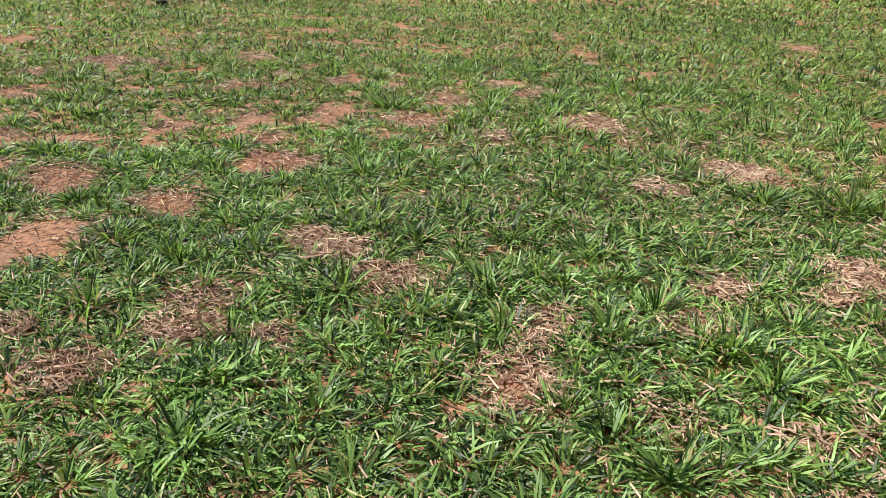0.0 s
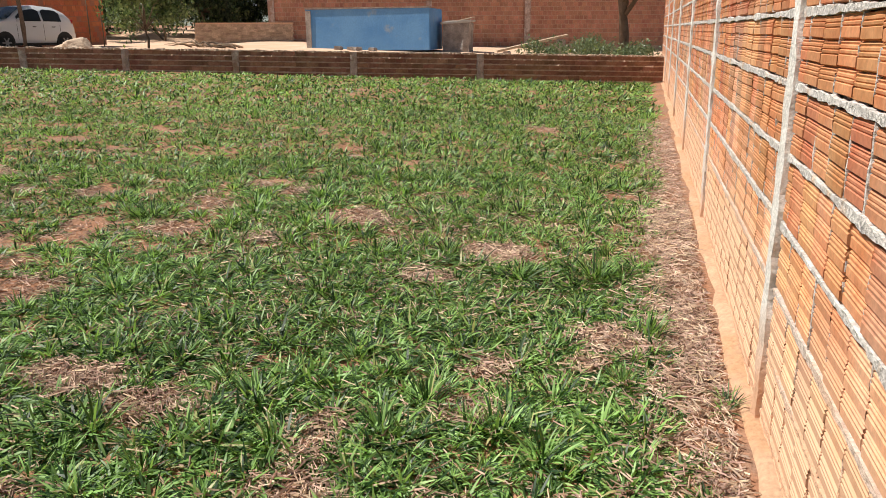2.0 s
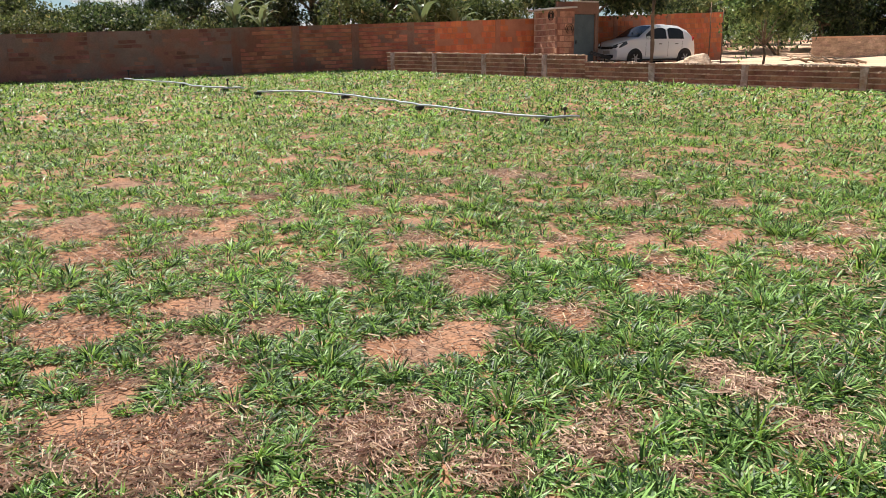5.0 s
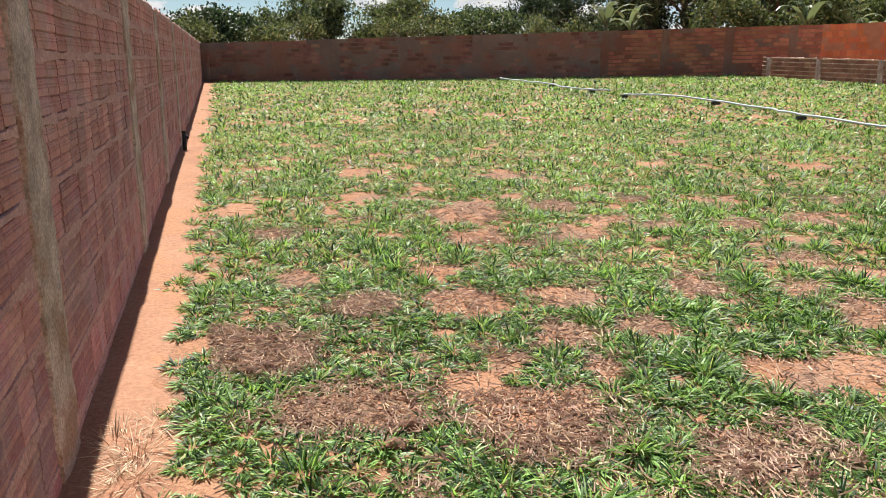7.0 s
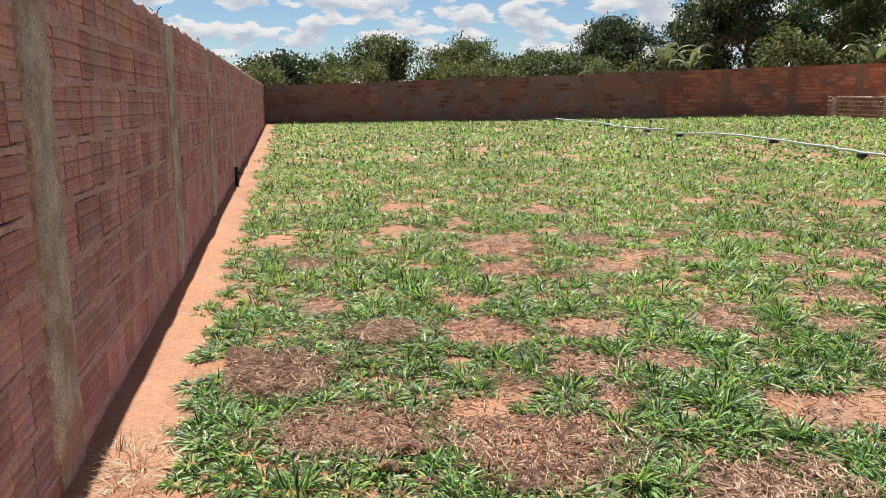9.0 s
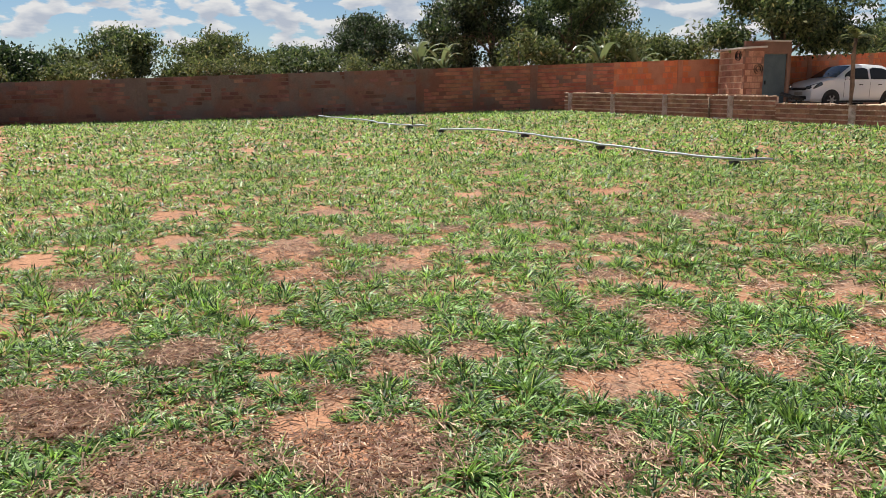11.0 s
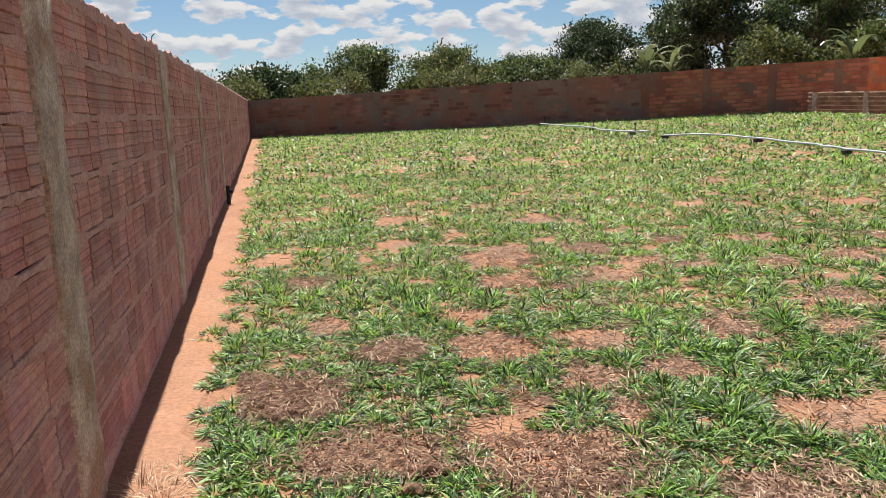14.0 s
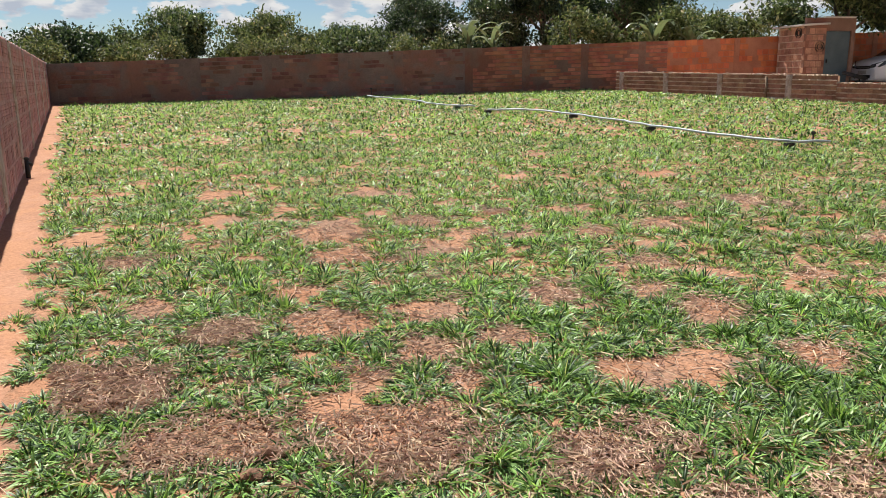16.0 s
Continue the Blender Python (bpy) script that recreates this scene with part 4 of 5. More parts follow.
    shrub(36.5, 18.6, 1.9, 4.0, "low hedge bush at the back of the yard", M_LEAF_LIGHT, 2600, 0.18, 66)
    banana(13.5, 28.2, 3.3, 71)
    banana(14.8, 28.6, 2.9, 72)
    banana(20.4, 25.6, 3.1, 73)
    banana(22.0, 25.2, 2.6, 74)
    banana(23.5, 25.4, 2.2, 75)
    shrub(18.6, 28.5, 3.0, 3.4, "light green bush behind the orange wall", M_LEAF_LIGHT, 5000, 0.2, 67)
    shrub(21.6, 26.8, 2.7, 3.0, "light green bush behind the orange wall", M_LEAF_LIGHT, 5000, 0.2, 68)
    shrub(25.5, 27.0, 2.5, 3.2, "light green bush behind the orange wall", M_LEAF_LIGHT, 5000, 0.2, 69)
    palm(22.3, 15.75, 2.35, 0.62, 81, "young palm with a thin dark trunk in the yard")
    palm(33.5, 20.5, 2.2, 1.2, 82, "small palm behind the orange wall")


plant_trees()


def weeds():
    rng = random.Random(91)
    for k, (x, y) in enumerate(((21.8, -2.2), (22.6, -1.2), (23.4, -2.3), (24.4, -1.4), (23.0, 0.0), (25.2, -2.6), (21.2, -1.0))):
        h = rng.uniform(0.7, 1.0)
        ob = thing("weed_bush", (x, y, ground_z(x, y)), "light green leafy weeds behind the low wall", "weeds", group="weeds behind the low wall")
        lobes = [(rng.uniform(-0.4, 0.4), rng.uniform(-0.4, 0.4), h * rng.uniform(0.3, 0.7), 0.35, h * 0.3) for _ in range(5)]
        part("stem", tube([(0, 0, -0.05), (0.05, 0, h * 0.5), (0, 0.05, h * 0.8)], [0.02, 0.015, 0.006], 5), M_BARK, ob)
        part("leaves", leaf_cloud(lobes, 1500, 0.10, 92 + k, 0.5), M_BANANA, ob)


weeds()


# ---- yard buildings ----
M_SAND_YARD = surface("pale_yard_sand", (0.55, 0.36, 0.24), (0.64, 0.44, 0.31), 0.8, 0.95, 30, 0.12, 0.5, 0.01, spec=0.1)
M_BLUE = surface("faded_blue_paint", (0.095, 0.265, 0.54), (0.14, 0.33, 0.60), 1.2, 0.6, 25, 0.12, 0.3, 0.004, c3=(0.34, 0.38, 0.38), c3_scale=1.1, c3_cut=(0.58, 0.72))
M_DOOR = surface("blue_grey_metal", (0.055, 0.085, 0.10), (0.08, 0.115, 0.13), 2.0, 0.5, 40, 0.15, 0.2, 0.002)
M_PLASTER = surface("rough_grey_plaster", (0.22, 0.19, 0.17), (0.40, 0.35, 0.31), 3, 0.95, 25, 0.25, 1.0, 0.02)
M_STONE = surface("sandy_rubble", (0.42, 0.31, 0.22), (0.54, 0.42, 0.31), 4, 0.95, 18, 0.3, 1.0, 0.03)
M_SLATE = surface("asbestos_sheet", (0.42, 0.40, 0.37), (0.52, 0.50, 0.46), 2, 0.9, 30, 0.15, 0.3, 0.005)
M_WOOD = surface("weathered_wood", (0.36, 0.27, 0.19), (0.50, 0.39, 0.28), 6, 0.9, 60, 0.25, 0.6, 0.005)
M_DARK = surface("black_plastic", (0.018, 0.018, 0.018), (0.03, 0.03, 0.03), 8, 0.55, 60, 0.1, 0.0)
M_TYRE = surface("tyre_rubber", (0.02, 0.02, 0.02), (0.035, 0.035, 0.035), 8, 0.85, 60, 0.1, 0.2, 0.002)
M_RIM = surface("alloy", (0.26, 0.26, 0.27), (0.34, 0.34, 0.35), 4, 0.4, 60, 0.05, 0.0, metal=0.9)
M_PAINT = surface("white_car_paint", (0.78, 0.79, 0.80), (0.80, 0.81, 0.82), 2, 0.22, 60, 0.0, 0.0, spec=0.6)
M_GLASS = surface("tinted_glass", (0.012, 0.014, 0.016), (0.016, 0.018, 0.02), 2, 0.12, 60, 0.0, 0.0, spec=0.3)
M_LAMP = surface("headlamp_glass", (0.03, 0.032, 0.035), (0.10, 0.105, 0.11), 30, 0.08, 60, 0.0, 0.0, spec=0.8)
M_RED = surface("red_lamp", (0.35, 0.02, 0.02), (0.4, 0.03, 0.03), 30, 0.15, 60, 0.0, 0.0, spec=0.8)
M_PIPE = surface("grey_pvc_pipe", (0.33, 0.38, 0.40), (0.42, 0.47, 0.50), 3, 0.45, 60, 0.1, 0.1, 0.001)


def yard_floor():
    n, m = 46, 46
    xs, ys = np.linspace(0.14, 40, n), np.linspace(-5, 24.2, m)
    vs = []
    for y in ys:
        x0 = 19.6 - 0.2 * y
        for x in xs:
            px = x0 + x
            vs.append((px, y, ground_z(px, y) + 0.03 + 0.03 * noise.noise((px * 0.4, y * 0.4, 8.0))))
    i = (np.arange(m - 1)[:, None] * n + np.arange(n - 1)[None, :]).ravel()
    ob = part("yard_ground", arrays_mesh("yard_ground", np.array(vs), np.stack([i, i + 1, i + n + 1, i + n], 1)), M_SAND_YARD)
    tagged(ob, "pale swept sand of the neighbouring yard", "ground", kind="structure")


yard_floor()


def shed():
    a = math.degrees(math.atan2(FAR_DIR.y, FAR_DIR.x))
    w, dp, h = 1.75, 1.5, 2.35
    x, y = 20.93, 18.72
    z = ground_z(x, y)
    ob = thing("brick_shed", (x, y, z), "small bare brick shed with a blue-grey door and slab roof", "shed", a)
    for name, size, at in (("front_wall", (0.72, 0.12, h), (0.36, 0.06, h / 2)), ("front_wall", (0.13, 0.12, h), (w - 0.065, 0.06, h / 2)),
                           ("lintel", (0.90, 0.12, h - 1.95), (1.17, 0.06, (h + 1.95) / 2)), ("side_wall", (0.12, dp - 0.12, h - 0.25), (0.06, dp / 2 + 0.06, (h - 0.25) / 2)),
                           ("side_wall", (0.12, dp - 0.12, h), (w - 0.06, dp / 2 + 0.06, h / 2))):
        # Front and lintel take a darker mortar: their shade is put into the colour.
        part(name, roughen(box(size, at), 0.01), M_MORTAR_MID if name != "side_wall" else M_MORTAR_BROWN, ob)
    rng = random.Random(5)
    me = BLOCKS_FAR[0].copy()
    me.materials.clear()
    me.materials.append(surface("pink_block", (0.30, 0.15, 0.10), (0.42, 0.235, 0.165), 3, 0.92, 30, 0.2, 0.4, 0.004, rand=0.22))
    side = [o for o in ob.children if o.name.startswith("side_wall")][0]
    front = [o for o in ob.children if o.name.startswith("front_wall")][0]
    for r in range(10):
        for k in range(7):
            m = Matrix.Translation((-0.008, dp - 0.1 - 0.2 * k - 0.1 * (r % 2), 0.1 + 0.205 * r)) @ pose(0, 0, 0, 0, 0, -90)
            o = new("brick", me)
            o.parent, o.matrix_basis = side, m
        for k in range(3):
            o = new("brick", me)
            o.parent, o.matrix_basis = front, Matrix.Translation((0.12 + 0.2 * k + 0.09 * (r % 2), -0.008, 0.1 + 0.205 * r))
    door = part("door", box((0.88, 0.04, 1.94), (1.17, 0.08, 0.97), bevel=0.006), M_DOOR, ob, "blue-grey metal door")
    part("handle", box((0.03, 0.05, 0.12), (0.84, 0.045, 1.0), bevel=0.008), M_DARK, door)
    part("roof_slab", box((0.95, 1.75, 0.06), (0.28, dp / 2, h - 0.2), pose(0, 0, 0, 0, -3, 0), 0.01), M_SLATE, ob, "pale slab roof over the side")
    part("roof_slab", box((w - 0.6, 1.6, 0.05), (w / 2 + 0.3, dp / 2, h + 0.02), None, 0.01), M_SLATE, ob)
    for k, (px, py, pz) in enumerate(((-0.03, 0.35, 1.9), (0.5, -0.03, 1.45))):
        bm = bmesh.new()
        bmesh.ops.create_cone(bm, segments=20, radius1=0.16, radius2=0.16, depth=0.04)
        bmesh.ops.create_cone(bm, segments=20, radius1=0.09, radius2=0.09, depth=0.06)
        bmesh.ops.transform(bm, matrix=Matrix.Translation((px, py, pz)) @ (pose(0, 0, 0, 0, 90, 0) if k == 0 else pose(0, 0, 0, 90, 0, 0)), verts=bm.verts)
        part("hung_tyre", bm, M_TYRE, ob, "dark tyre hung on the shed")


shed()


def yard_house():
    """Orange brick house at the back of the yard, its near face seen behind the blue tank."""
    x, y = 37.4, 3.6
    z = ground_z(x, y)
    ob = thing("brick_house", (x, y, z), "unplastered orange brick house with concrete pillars", "house", -78)
    w, h = 19.0, 3.6
    body = part("wall", roughen(box((w, 0.14, h + 0.4), (0, 0.09, h / 2 - 0.2)), 0.008), M_MORTAR_BROWN, ob)
    pieces = []
    rng = random.Random(8)
    for r in range(17):
        s = -w / 2 + (0.12 if r % 2 else 0)
        while s < w / 2 - 0.3:
            pieces.append((BLOCKS_FAR[r % 2], Matrix.Translation((s + 0.1, rng.uniform(0, 0.01), 0.1 + 0.2 * r))))
            s += 0.205
    joined("bricks", pieces, surface("dusty_house_brick", (0.40, 0.185, 0.12), (0.52, 0.27, 0.185), 2.0, 0.93, 30, 0.2, 0.4, 0.004, rand=0.2, island=True), body)
    for px in (-w / 2 + 0.1, -2.2, 2.4, w / 2 - 0.1):
        part("pillar", roughen(box((0.28, 0.26, h + 0.3), (px, 0.05, h / 2)), 0.01), M_CONCRETE, ob)
    part("side_wall", box((0.14, 6.0, h), (-w / 2 + 0.07, 3.1, h / 2)), M_MORTAR_BROWN, ob)
    part("side_wall", box((0.14, 6.0, h), (w / 2 - 0.07, 3.1, h / 2)), M_MORTAR_BROWN, ob)
    part("roof", box((w + 0.8, 7.2, 0.12), (0, 3.0, h + 0.16), pose(0, 0, 0, 5, 0, 0)), M_SLATE, ob)


yard_house()


def water_tank():
    x, y = 30.4, 7.1
    ob = thing("water_tank", (x, y, ground_z(x, y) + 0.02), "large blue-painted masonry water tank with peeling paint", "tank", -95)
    w, d, h, t = 5.0, 1.9, 1.55, 0.14
    for name, size, at in (("front_wall", (w, t, h), (0, 0, h / 2)), ("back_wall", (w, t, h), (0, d, h / 2)),
                           ("end_wall", (t, d - t, h), (-w / 2 + t / 2, d / 2, h / 2)), ("end_wall", (t, d - t, h), (w / 2 - t / 2, d / 2, h / 2))):
        part(name, roughen(box(size, at, None, 0.015), 0.012, 2), M_BLUE, ob)
    part("rim", roughen(box((w + 0.06, t + 0.06, 0.05), (0, 0, h + 0.02), None, 0.01), 0.01), M_PLASTER, ob)
    part("corner_render", roughen(box((0.22, 0.03, h - 0.1), (-w / 2 + 0.11, -0.085, h / 2)), 0.02), M_PLASTER, ob, "broken grey render on the corner")
    part("water", box((w - 2 * t, d - t, 0.02), (0, d / 2, h - 0.2)), M_GLASS, ob)
    rng = random.Random(29)
    for k in range(5):
        s = rng.uniform(-2.0, 2.2)
        o = thing("rubble_block", (x - 0.35 - 0.02 * s - rng.uniform(0, 0.3), y - s, ground_z(x, y - s) + 0.08), "broken block lying at the foot of the tank", "rubble", rng.uniform(0, 90), group="rubble by the tank")
        part("chunk", roughen(box((rng.uniform(0.2, 0.5), 0.22, rng.uniform(0.1, 0.2)), (0, 0, 0), None, 0.02), 0.05), M_PLASTER, o)


water_tank()


def stone_box():
    x, y = 31.2, 3.75
    ob = thing("masonry_box", (x, y, ground_z(x, y)), "square rough-rendered masonry box with a slab lid", "box", -93)
    bm = bmesh.new()
    add_box(bm, (1.05, 1.05, 1.15), (0, 0.5, 0.57))
    bmesh.ops.subdivide_edges(bm, edges=bm.edges[:], cuts=8, use_grid_fill=True)
    part("body", roughen(bm, 0.05, 5), M_PLASTER, ob)
    part("lid", roughen(box((1.2, 1.2, 0.09), (0, 0.5, 1.19), pose(0, 0, 0, 2, -3, 0), 0.02), 0.02), M_SLATE, ob)
    part("board", box((0.7, 0.25, 0.04), (0.35, 0.3, 1.28), pose(0, 0, 0, 0, -12, 25)), M_WOOD, ob)


stone_box()


def rubble_wall():
    x, y = 34.6, 13.8
    ob = thing("rubble_wall", (x, y, ground_z(x, y)), "low wall of sandy rubble stone across the yard", "wall", -70)
    core = part("core", box((4.3, 0.22, 0.85), (0, 0.12, 0.42)), M_STONE, ob)
    part("coping", roughen(box((4.4, 0.34, 0.06), (0, 0.12, 0.87), None, 0.01), 0.01), M_SAND_YARD, ob)
    me = BLOCKS_LOW[0].copy()
    me.materials.clear()
    me.materials.append(surface("rubble_stone", (0.36, 0.26, 0.19), (0.50, 0.38, 0.28), 5, 0.95, 25, 0.3, 0.8, 0.02, rand=0.25))
    rng = random.Random(77)
    for r in range(7):
        for k in range(17):
            o = new("stone", me)
            o.parent = core
            o.matrix_basis = Matrix.Translation((-2.05 + 0.25 * k + 0.12 * (r % 2), rng.uniform(-0.03, 0.0), 0.06 + 0.118 * r)) @ pose(0, 0, 0, rng.uniform(-6, 6), rng.uniform(-7, 7), rng.uniform(-6, 6))


rubble_wall()


def yard_clutter():
    x, y = 29.0, 0.7
    ob = thing("fallen_beam", (x, y, ground_z(x, y)), "weathered plank propped on rubble behind the low wall", "plank", 100)
    part("plank", roughen(box((2.6, 0.35, 0.09), (0, 0, 0.55), pose(0, 0, 0, 0, 12, 0), 0.01), 0.02), M_WOOD, ob)
    part("prop", roughen(box((0.35, 0.4, 0.72), (-1.0, 0, 0.34), None, 0.03), 0.05), M_PLASTER, ob)
    part("prop", roughen(box((0.3, 0.4, 0.3), (0.9, 0, 0.14), None, 0.03), 0.05), M_PLASTER, ob)
    rng = random.Random(19)
    for k in range(14):
        px, py = 28.2 + rng.uniform(-0.4, 0.4), 11.9 + 0.13 * k + rng.uniform(-0.3, 0.3)
        o = thing("dry_branch", (px, py, ground_z(px, py) + 0.08), "pile of pruned dry branches on the sand", "branch", rng.uniform(40, 150), group="dry branches")
        pts = [(-0.7, 0, -0.05), (-0.3, rng.uniform(-0.2, 0.2), rng.uniform(0.0, 0.2)), (0.2, rng.uniform(-0.25, 0.25), rng.uniform(0.0, 0.2)), (rng.uniform(0.5, 0.9), rng.uniform(-0.2, 0.2), rng.uniform(0.0, 0.35))]
        part("stick", tube(pts, [0.04, 0.03, 0.02, 0.006], 6), M_BARK if k % 3 else M_WOOD, o)
    x, y = 21.6, 13.6
    o = thing("rock", (x, y, ground_z(x, y)), "pale rounded boulder pile behind the low wall", "rock")
    for k, (dx, dy, r) in enumerate(((0, 0, 0.42), (0.1, 0.55, 0.3), (0.2, -0.45, 0.25))):
        bm = bmesh.new()
        bmesh.ops.create_icosphere(bm, subdivisions=3, radius=r)
        roughen(bm, 0.10, 3)
        bmesh.ops.transform(bm, matrix=Matrix.Translation((dx, dy, r * 0.55)) @ Matrix.Diagonal((1.1, 1.2, 0.85, 1)), verts=bm.verts)
        part("boulder", bm, M_STONE, o)
    for k, (px, py) in enumerate(((24.7, 15.1), (24.9, 14.75))):
        o = thing("thin_pole", (px, py, ground_z(px, py)), "thin dark wooden pole standing in the yard", "pole", group="thin poles")
        part("pole", tube([(0, 0, -0.1), (0.02, 0.01, 1.0), (0, 0.02, 2.3)], [0.025, 0.022, 0.018], 6), M_BARK, o)
    x, y = 23.1, 18.0
    o = thing("dark_barrow", (x - 0.9, y - 0.2, ground_z(x, y)), "dark upturned tray leaning by the shed", "tray", 10)
    part("tray", roughen(box((0.8, 0.5, 0.12), (0, 0, 0.5), pose(0, 0, 0, 15, 8, 0), 0.04), 0.02), M_DARK, o)
    part("leg", tube([(-0.3, 0, 0), (-0.3, 0, 0.45)], [0.02, 0.02], 6), M_DARK, o)
    part("leg", tube([(0.3, 0, 0), (0.3, 0, 0.5)], [0.02, 0.02], 6), M_DARK, o)


yard_clutter()


# ---- car ----
TOP = ((1.80, 0.62), (1.74, 0.78), (1.55, 0.90), (1.2, 0.98), (0.92, 1.03), (0.62, 1.22), (0.30, 1.42), (0.05, 1.475), (-0.4, 1.50), (-0.9, 1.46), (-1.2, 1.37), (-1.45, 1.18), (-1.62, 1.00), (-1.73, 0.82), (-1.78, 0.60))


def top_at(x):
    for (x0, z0), (x1, z1) in zip(TOP, TOP[1:]):
        if x1 <= x <= x0:
            return z1 + (z0 - z1) * (x - x1) / (x0 - x1)
    return 0.6


def car_ring(x):
    """Half outline at station x: from the sill to the roof's middle."""
    top = top_at(x)
    end = max(0.0, (abs(x) - 1.25) / 0.55)
    tuck = 1 - 0.22 * end ** 2
    belt = min(0.94, top - 0.04)
    cab = 0.80 - 0.20 * max(0.0, (top - 0.96) / 0.54)
    return [(0.70 * tuck, 0.20 + 0.06 * end), (0.80 * tuck, 0.36), (0.815 * tuck, min(0.66, top - 0.08)), (0.785 * tuck, belt), (cab * tuck, top - 0.015), (cab * 0.6 * tuck, top + 0.01), (0.0, top + 0.02)]


def car_side(x, u):
    """A point of the cabin's side between belt and roof edge."""
    r = car_ring(x)
    (y0, z0), (y1, z1) = r[3], r[4]
    return Vector((x, y0 + (y1 - y0) * u, z0 + (z1 - z0) * u))


def car():
    ob = thing("car", (25.2, 18.05, ground_z(25.2, 18.05) + 0.03), "small white hatchback car parked in the yard", "car", 164.5)
    xs = [1.80, 1.74, 1.62, 1.45, 1.2, 0.92, 0.62, 0.30, 0.05, -0.4, -0.9, -1.3, -1.52, -1.66, -1.74, -1.78]
    bm = bmesh.new()
    rows = []
    for x in xs:
        h = car_ring(x)
        pts = [(-y, z) for y, z in h] + [(y, z) for y, z in h[-2::-1]]
        rows.append([bm.verts.new((x, y, z)) for y, z in pts])
    for a, b in zip(rows, rows[1:]):
        for k in range(len(a) - 1):
            bm.faces.new((a[k], a[k + 1], b[k + 1], b[k])).smooth = True
        bm.faces.new((a[-1], a[0], b[0], b[-1]))
    bm.faces.new(rows[0])
    bm.faces.new(rows[-1][::-1])
    bmesh.ops.recalc_face_normals(bm, faces=bm.faces)
    body = part("body", bm, M_PAINT, ob, "glossy white bodywork")

    def side_pane(x0, x1, sg, name="side_window"):
        b = bmesh.new()
        prev = None
        for k in range(7):
            x = x0 + (x1 - x0) * k / 6
            row = []
            for u in (0.08, 0.82 if 0 < k < 6 else 0.7):
                p = car_side(x, u)
                row.append(b.verts.new((p.x, sg * (p.y + 0.007), p.z)))
            if prev:
                b.faces.new((prev[0], prev[1], row[1], row[0]))
            prev = row
        part(name, b, M_GLASS, ob, "dark tinted glass")

    for sg in (-1, 1):
        side_pane(0.62, -0.32, sg)
        side_pane(-0.40, -1.12, sg)

    def cross_pane(x0, x1, name):
        b = bmesh.new()
        prev = None
        for k in range(5):
            x = x0 + (x1 - x0) * k / 4
            r = car_ring(x)
            row = [b.verts.new((x + 0.014 * (1 if x0 > 0 else -1), s * 0.9 * r[4][0], r[4][1] + 0.022 + 0.032 * (1 - s * s))) for s in (-1, -0.5, 0, 0.5, 1)]
            if prev:
                for q in range(4):
                    b.faces.new((prev[q], prev[q + 1], row[q + 1], row[q]))
            prev = row
        part(name, b, M_GLASS, ob, "dark tinted glass")

    cross_pane(0.90, 0.28, "windscreen")
    cross_pane(-1.30, -1.56, "rear_window")
    for x in (1.13, -1.17):
        for sg in (-1, 1):
            arch = bmesh.new()
            bmesh.ops.create_cone(arch, cap_ends=True, segments=28, radius1=0.33, radius2=0.33, depth=0.06)
            bmesh.ops.transform(arch, matrix=Matrix.Translation((x, sg * 0.785, 0.32)) @ pose(0, 0, 0, 90, 0, 0), verts=arch.verts)
            part("wheel_arch", arch, M_DARK, ob)
            ty = bmesh.new()
            bmesh.ops.create_cone(ty, cap_ends=True, segments=28, radius1=0.285, radius2=0.285, depth=0.18)
            bmesh.ops.bevel(ty, geom=[e for e in ty.edges if abs(e.verts[0].co.z - e.verts[1].co.z) < 0.01], offset=0.03, segments=2, affect="EDGES")
            bmesh.ops.transform(ty, matrix=Matrix.Translation((x, sg * 0.745, 0.285)) @ pose(0, 0, 0, 90, 0, 0), verts=ty.verts)
            wheel = part("wheel", ty, M_TYRE, ob)
            rim = bmesh.new()
            for k in range(6):
                a = k * math.pi / 3
                add_box(rim, (0.17, 0.04, 0.04), (0.085, 0, 0))
                bmesh.ops.rotate(rim, verts=rim.verts[-8:], cent=(0, 0, 0), matrix=Matrix.Rotation(a, 3, "Z"))
            bmesh.ops.create_cone(rim, cap_ends=True, segments=16, radius1=0.07, radius2=0.06, depth=0.06)
            bmesh.ops.transform(rim, matrix=Matrix.Translation((x, sg * 0.832, 0.285)) @ pose(0, 0, 0, 90, 0, 0), verts=rim.verts)
            part("rim", rim, M_RIM, wheel)
    for sg in (-1, 1):
        b = bmesh.new()
        vs = [b.verts.new(p) for p in ((1.792, sg * 0.36, 0.66), (1.79, sg * 0.38, 0.76), (1.50, sg * 0.765, 0.90), (1.46, sg * 0.79, 0.80), (1.70, sg * 0.70, 0.68))]
        b.faces.new(vs)
        ext = bmesh.ops.extrude_face_region(b, geom=b.faces[:])
        bmesh.ops.translate(b, vec=(0.03, sg * 0.02, 0.0), verts=[v for v in ext["geom"] if isinstance(v, bmesh.types.BMVert)])
        bmesh.ops.recalc_face_normals(b, faces=b.faces)
        part("headlight", b, M_LAMP, ob, "swept-back clear headlight")
        part("fog_lamp", box((0.05, 0.16, 0.12), (1.70, sg * 0.58, 0.40), pose(0, 0, 0, 0, 0, sg * 20), 0.01), M_DARK, ob)
        part("tail_light", box((0.06, 0.10, 0.30), (-1.58, sg * 0.68, 0.93), pose(0, 0, 0, 0, -30, 0), 0.02), M_RED, ob)
        mirror = part("mirror", box((0.10, 0.16, 0.12), (0.62, sg * 0.89, 1.02), None, 0.03), M_PAINT, ob)
        for x in (0.0, -0.75):
            part("door_handle", box((0.15, 0.025, 0.03), (x, sg * 0.818, 0.80), None, 0.008), M_DARK, ob)
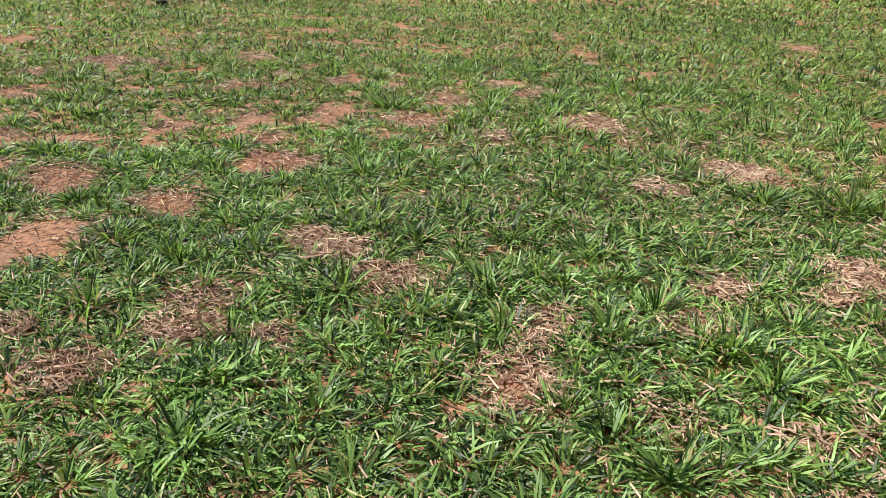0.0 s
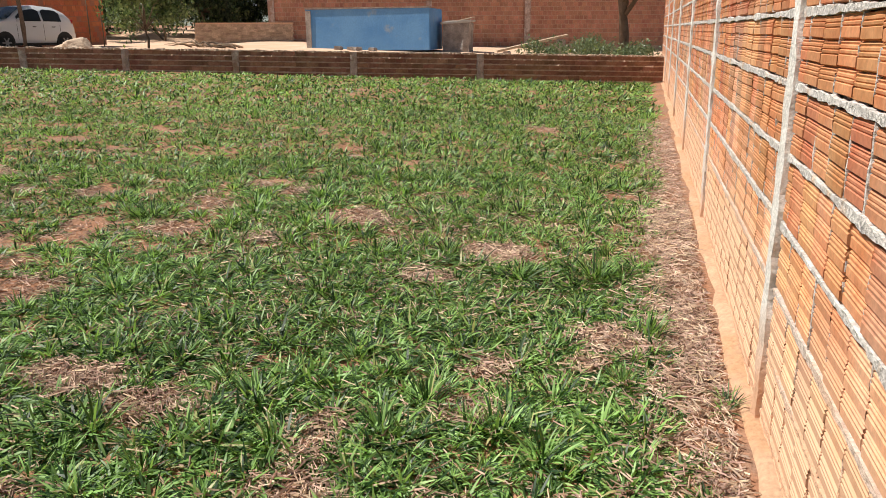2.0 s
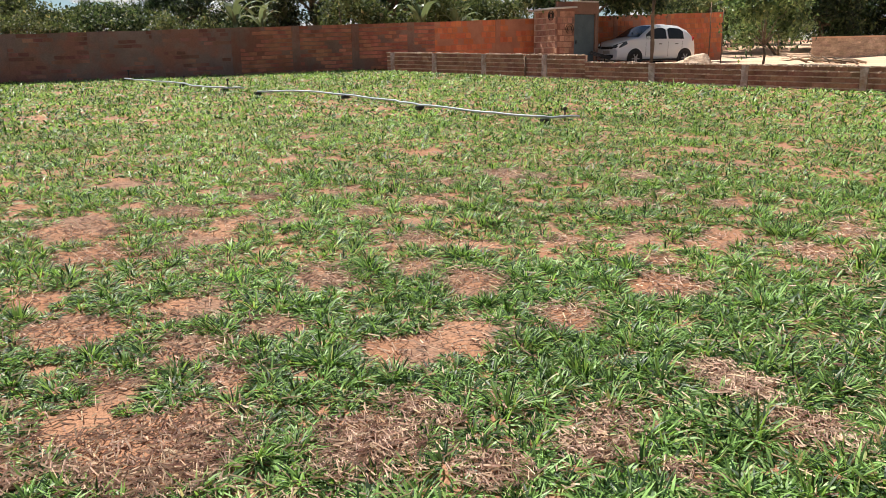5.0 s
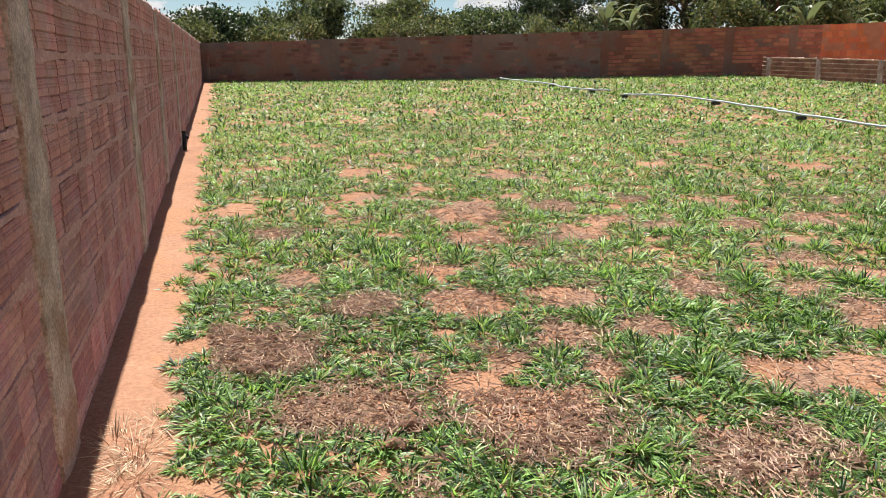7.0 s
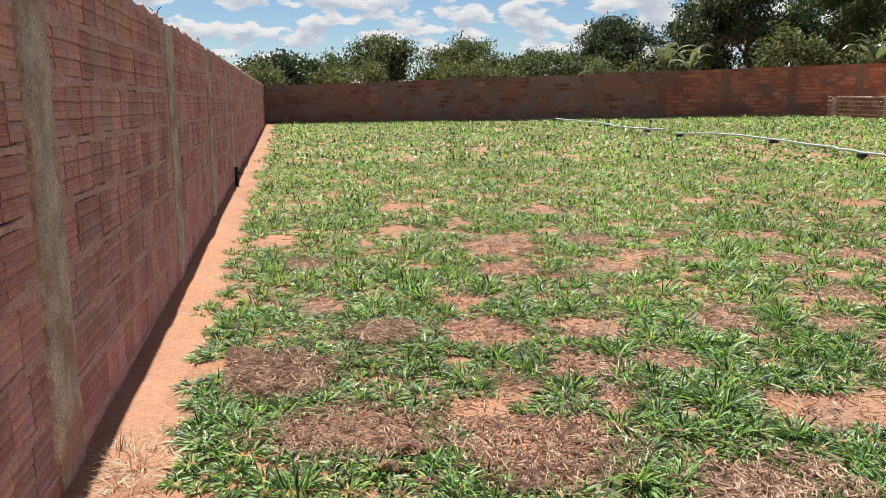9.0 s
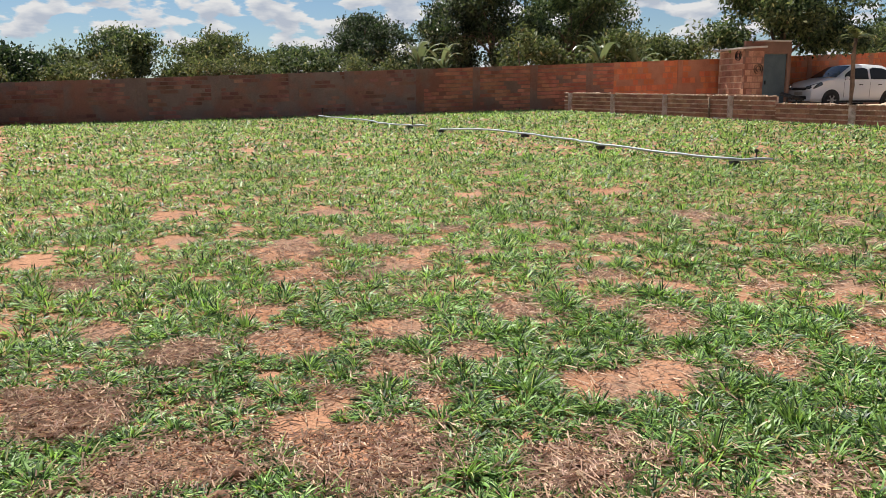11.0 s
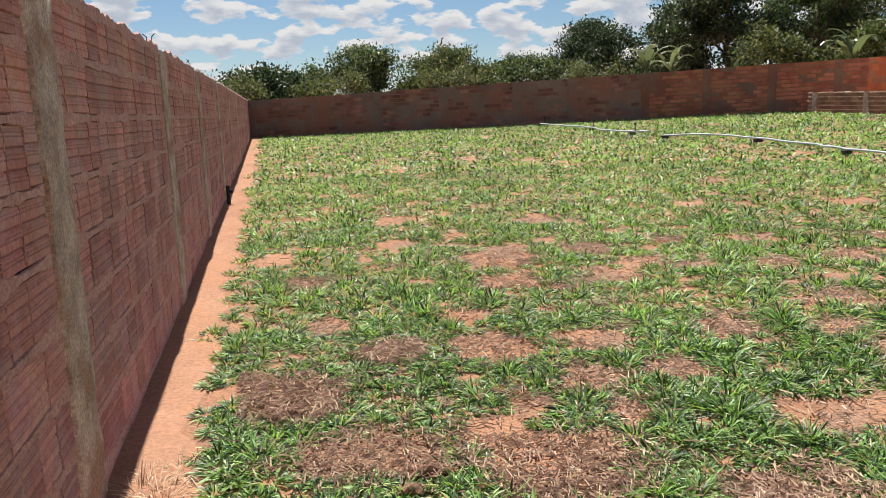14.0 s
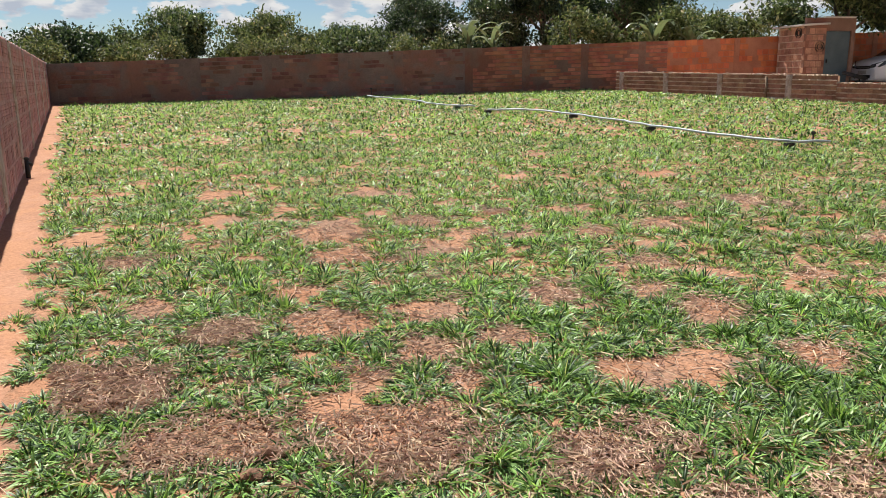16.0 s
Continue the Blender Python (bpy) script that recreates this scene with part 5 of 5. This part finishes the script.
        for x in (0.66, -0.36, -1.02):
            part("door_seam", box((0.008, 0.006, 0.52), (x, sg * 0.815, 0.62)), M_DARK, ob)
        part("sill", box((1.7, 0.03, 0.07), (0, sg * 0.765, 0.24), None, 0.01), M_DARK, ob)
    part("grille", box((0.03, 0.70, 0.09), (1.795, 0, 0.68), None, 0.01), M_DARK, ob)
    part("grille_bar", box((0.035, 0.62, 0.015), (1.803, 0, 0.68)), M_RIM, ob, "chrome bar")
    part("lower_grille", box((0.04, 0.80, 0.12), (1.79, 0, 0.38), None, 0.01), M_DARK, ob)
    part("number_plate", box((0.02, 0.40, 0.12), (1.812, 0, 0.52), None, 0.004), M_SLATE, ob, "pale number plate with a plain bar")
    part("antenna", tube([(-1.1, 0, 1.45), (-1.3, 0, 1.62)], [0.006, 0.003], 5), M_DARK, ob)


car()


# ---- irrigation and wall details ----
def pipe(name, pts, label, risers):
    zs = [(x, y, ground_z(x, y) + h - 0.045) for x, y, h in pts]
    ob = thing(name, zs[0], label, "pipe")
    o = Vector(zs[0])
    smooth = []
    for k in range(len(zs) - 1):
        for s in range(5):
            f = s / 5
            p = Vector(zs[k]).lerp(Vector(zs[k + 1]), f)
            smooth.append(p - o + Vector((0, 0, 0.01 * math.sin(k * 2.1 + f * 5))))
    smooth.append(Vector(zs[-1]) - o)
    part("tube", tube(smooth, [0.019] * len(smooth), 8), M_PIPE, ob)
    for x, y, h in risers:
        p = Vector((x, y, ground_z(x, y))) - o
        r = part("riser", tube([p, p + Vector((0, 0, h))], [0.014, 0.012], 6), M_DARK, ob, "black sprinkler riser")
        part("sprinkler_head", box((0.06, 0.05, 0.05), p + Vector((0, 0, h)), None, 0.01), M_DARK, r)
    for x, y, h in pts[1::2]:
        p = Vector((x, y, ground_z(x, y) + h)) - o
        part("support", roughen(box((0.16, 0.10, 0.07), p - Vector((0, 0, 0.10)), None, 0.01), 0.01), M_DARK, ob, "dark block under the pipe")


pipe("irrigation_pipe", ((9.75, 8.25, 0.13), (9.28, 8.57, 0.14), (9.0, 9.7, 0.15), (8.9, 11.3, 0.15), (9.1, 12.3, 0.15), (9.05, 14.0, 0.16), (8.8, 15.4, 0.15), (8.2, 16.3, 0.14)),
     "long grey plastic irrigation pipe lying on the grass", ((9.62, 8.45, 0.20),))
pipe("irrigation_pipe", ((8.35, 17.3, 0.13), (8.1, 17.8, 0.13), (7.75, 18.8, 0.14), (7.9, 19.8, 0.14), (7.6, 21.3, 0.14), (7.45, 22.8, 0.13)),
     "grey plastic irrigation pipe further across the grass", ((8.15, 17.7, 0.27), (7.9, 19.7, 0.27), (7.5, 22.6, 0.3)))


M_CLOD = surface("dark_clod_soil", (0.10, 0.055, 0.035), (0.20, 0.11, 0.07), 12, 0.95, 60, 0.3, 0.8, 0.01)


def wall_details():
    x, y = -1.08, 11.4
    ob = thing("standpipe", (x + 0.06, y, ground_z(x, y)), "short dark water tap standing at the foot of the wall", "tap")
    part("post", tube([(0, 0, -0.05), (0, 0, 0.24)], [0.03, 0.026], 8), M_DARK, ob)
    part("spout", tube([(0, 0, 0.2), (0.04, 0, 0.2), (0.05, 0, 0.17)], [0.022, 0.02, 0.018], 7), M_DARK, ob)
    part("valve", box((0.06, 0.06, 0.04), (0, 0, 0.26), None, 0.01), M_DARK, ob)
    rng = random.Random(4)
    for k, c in enumerate((3.12, 6.3, 9.0, 12.0, 14.9, 17.8, 20.8)):
        wx, wy = -0.90 - 0.0174 * c - 0.06, c
        for q in range(2):
            o = thing("rebar_stub", (wx - 0.04 * q, wy + 0.06 * q - 0.03, 2.12 + 0.003 * c), "rusty rebar end sticking out of a column top", "rebar", rng.uniform(0, 360), group="rebar ends")
            part("rod", tube([(0, 0, -0.1), (0.0, 0, 0.08), (0.02 * rng.uniform(-1, 1), 0, 0.12), (0.05 * rng.uniform(-1, 1), 0.02, 0.14)], [0.004] * 4, 5), M_DARK, o)
    for x, y, s in ((0.37, 3.03, 0.07), (0.27, 2.90, 0.06)):
        o = thing("soil_clod", (x, y, ground_z(x, y) + 0.01), "dark clod of upturned soil beside a small hole", "clod")
        bm = bmesh.new()
        bmesh.ops.create_icosphere(bm, subdivisions=3, radius=s * 0.8)
        roughen(bm, 0.035, 17)
        bmesh.ops.transform(bm, matrix=Matrix.Diagonal((1.2, 0.8, 0.6, 1)), verts=bm.verts)
        part("lump", bm, M_CLOD, o)


wall_details()


def stake():
    """Thin stake driven in before the low wall."""
    x, y = 16.36, 15.84
    ob = thing("wooden_stake", (x, y, ground_z(x, y)), "thin dark wooden stake standing against the low wall", "stake")
    part("rod", tube([(0, 0, -0.1), (0.01, 0, 0.3), (0.0, 0.01, 0.58)], [0.035, 0.033, 0.03], 7), M_BARK, ob)


stake()
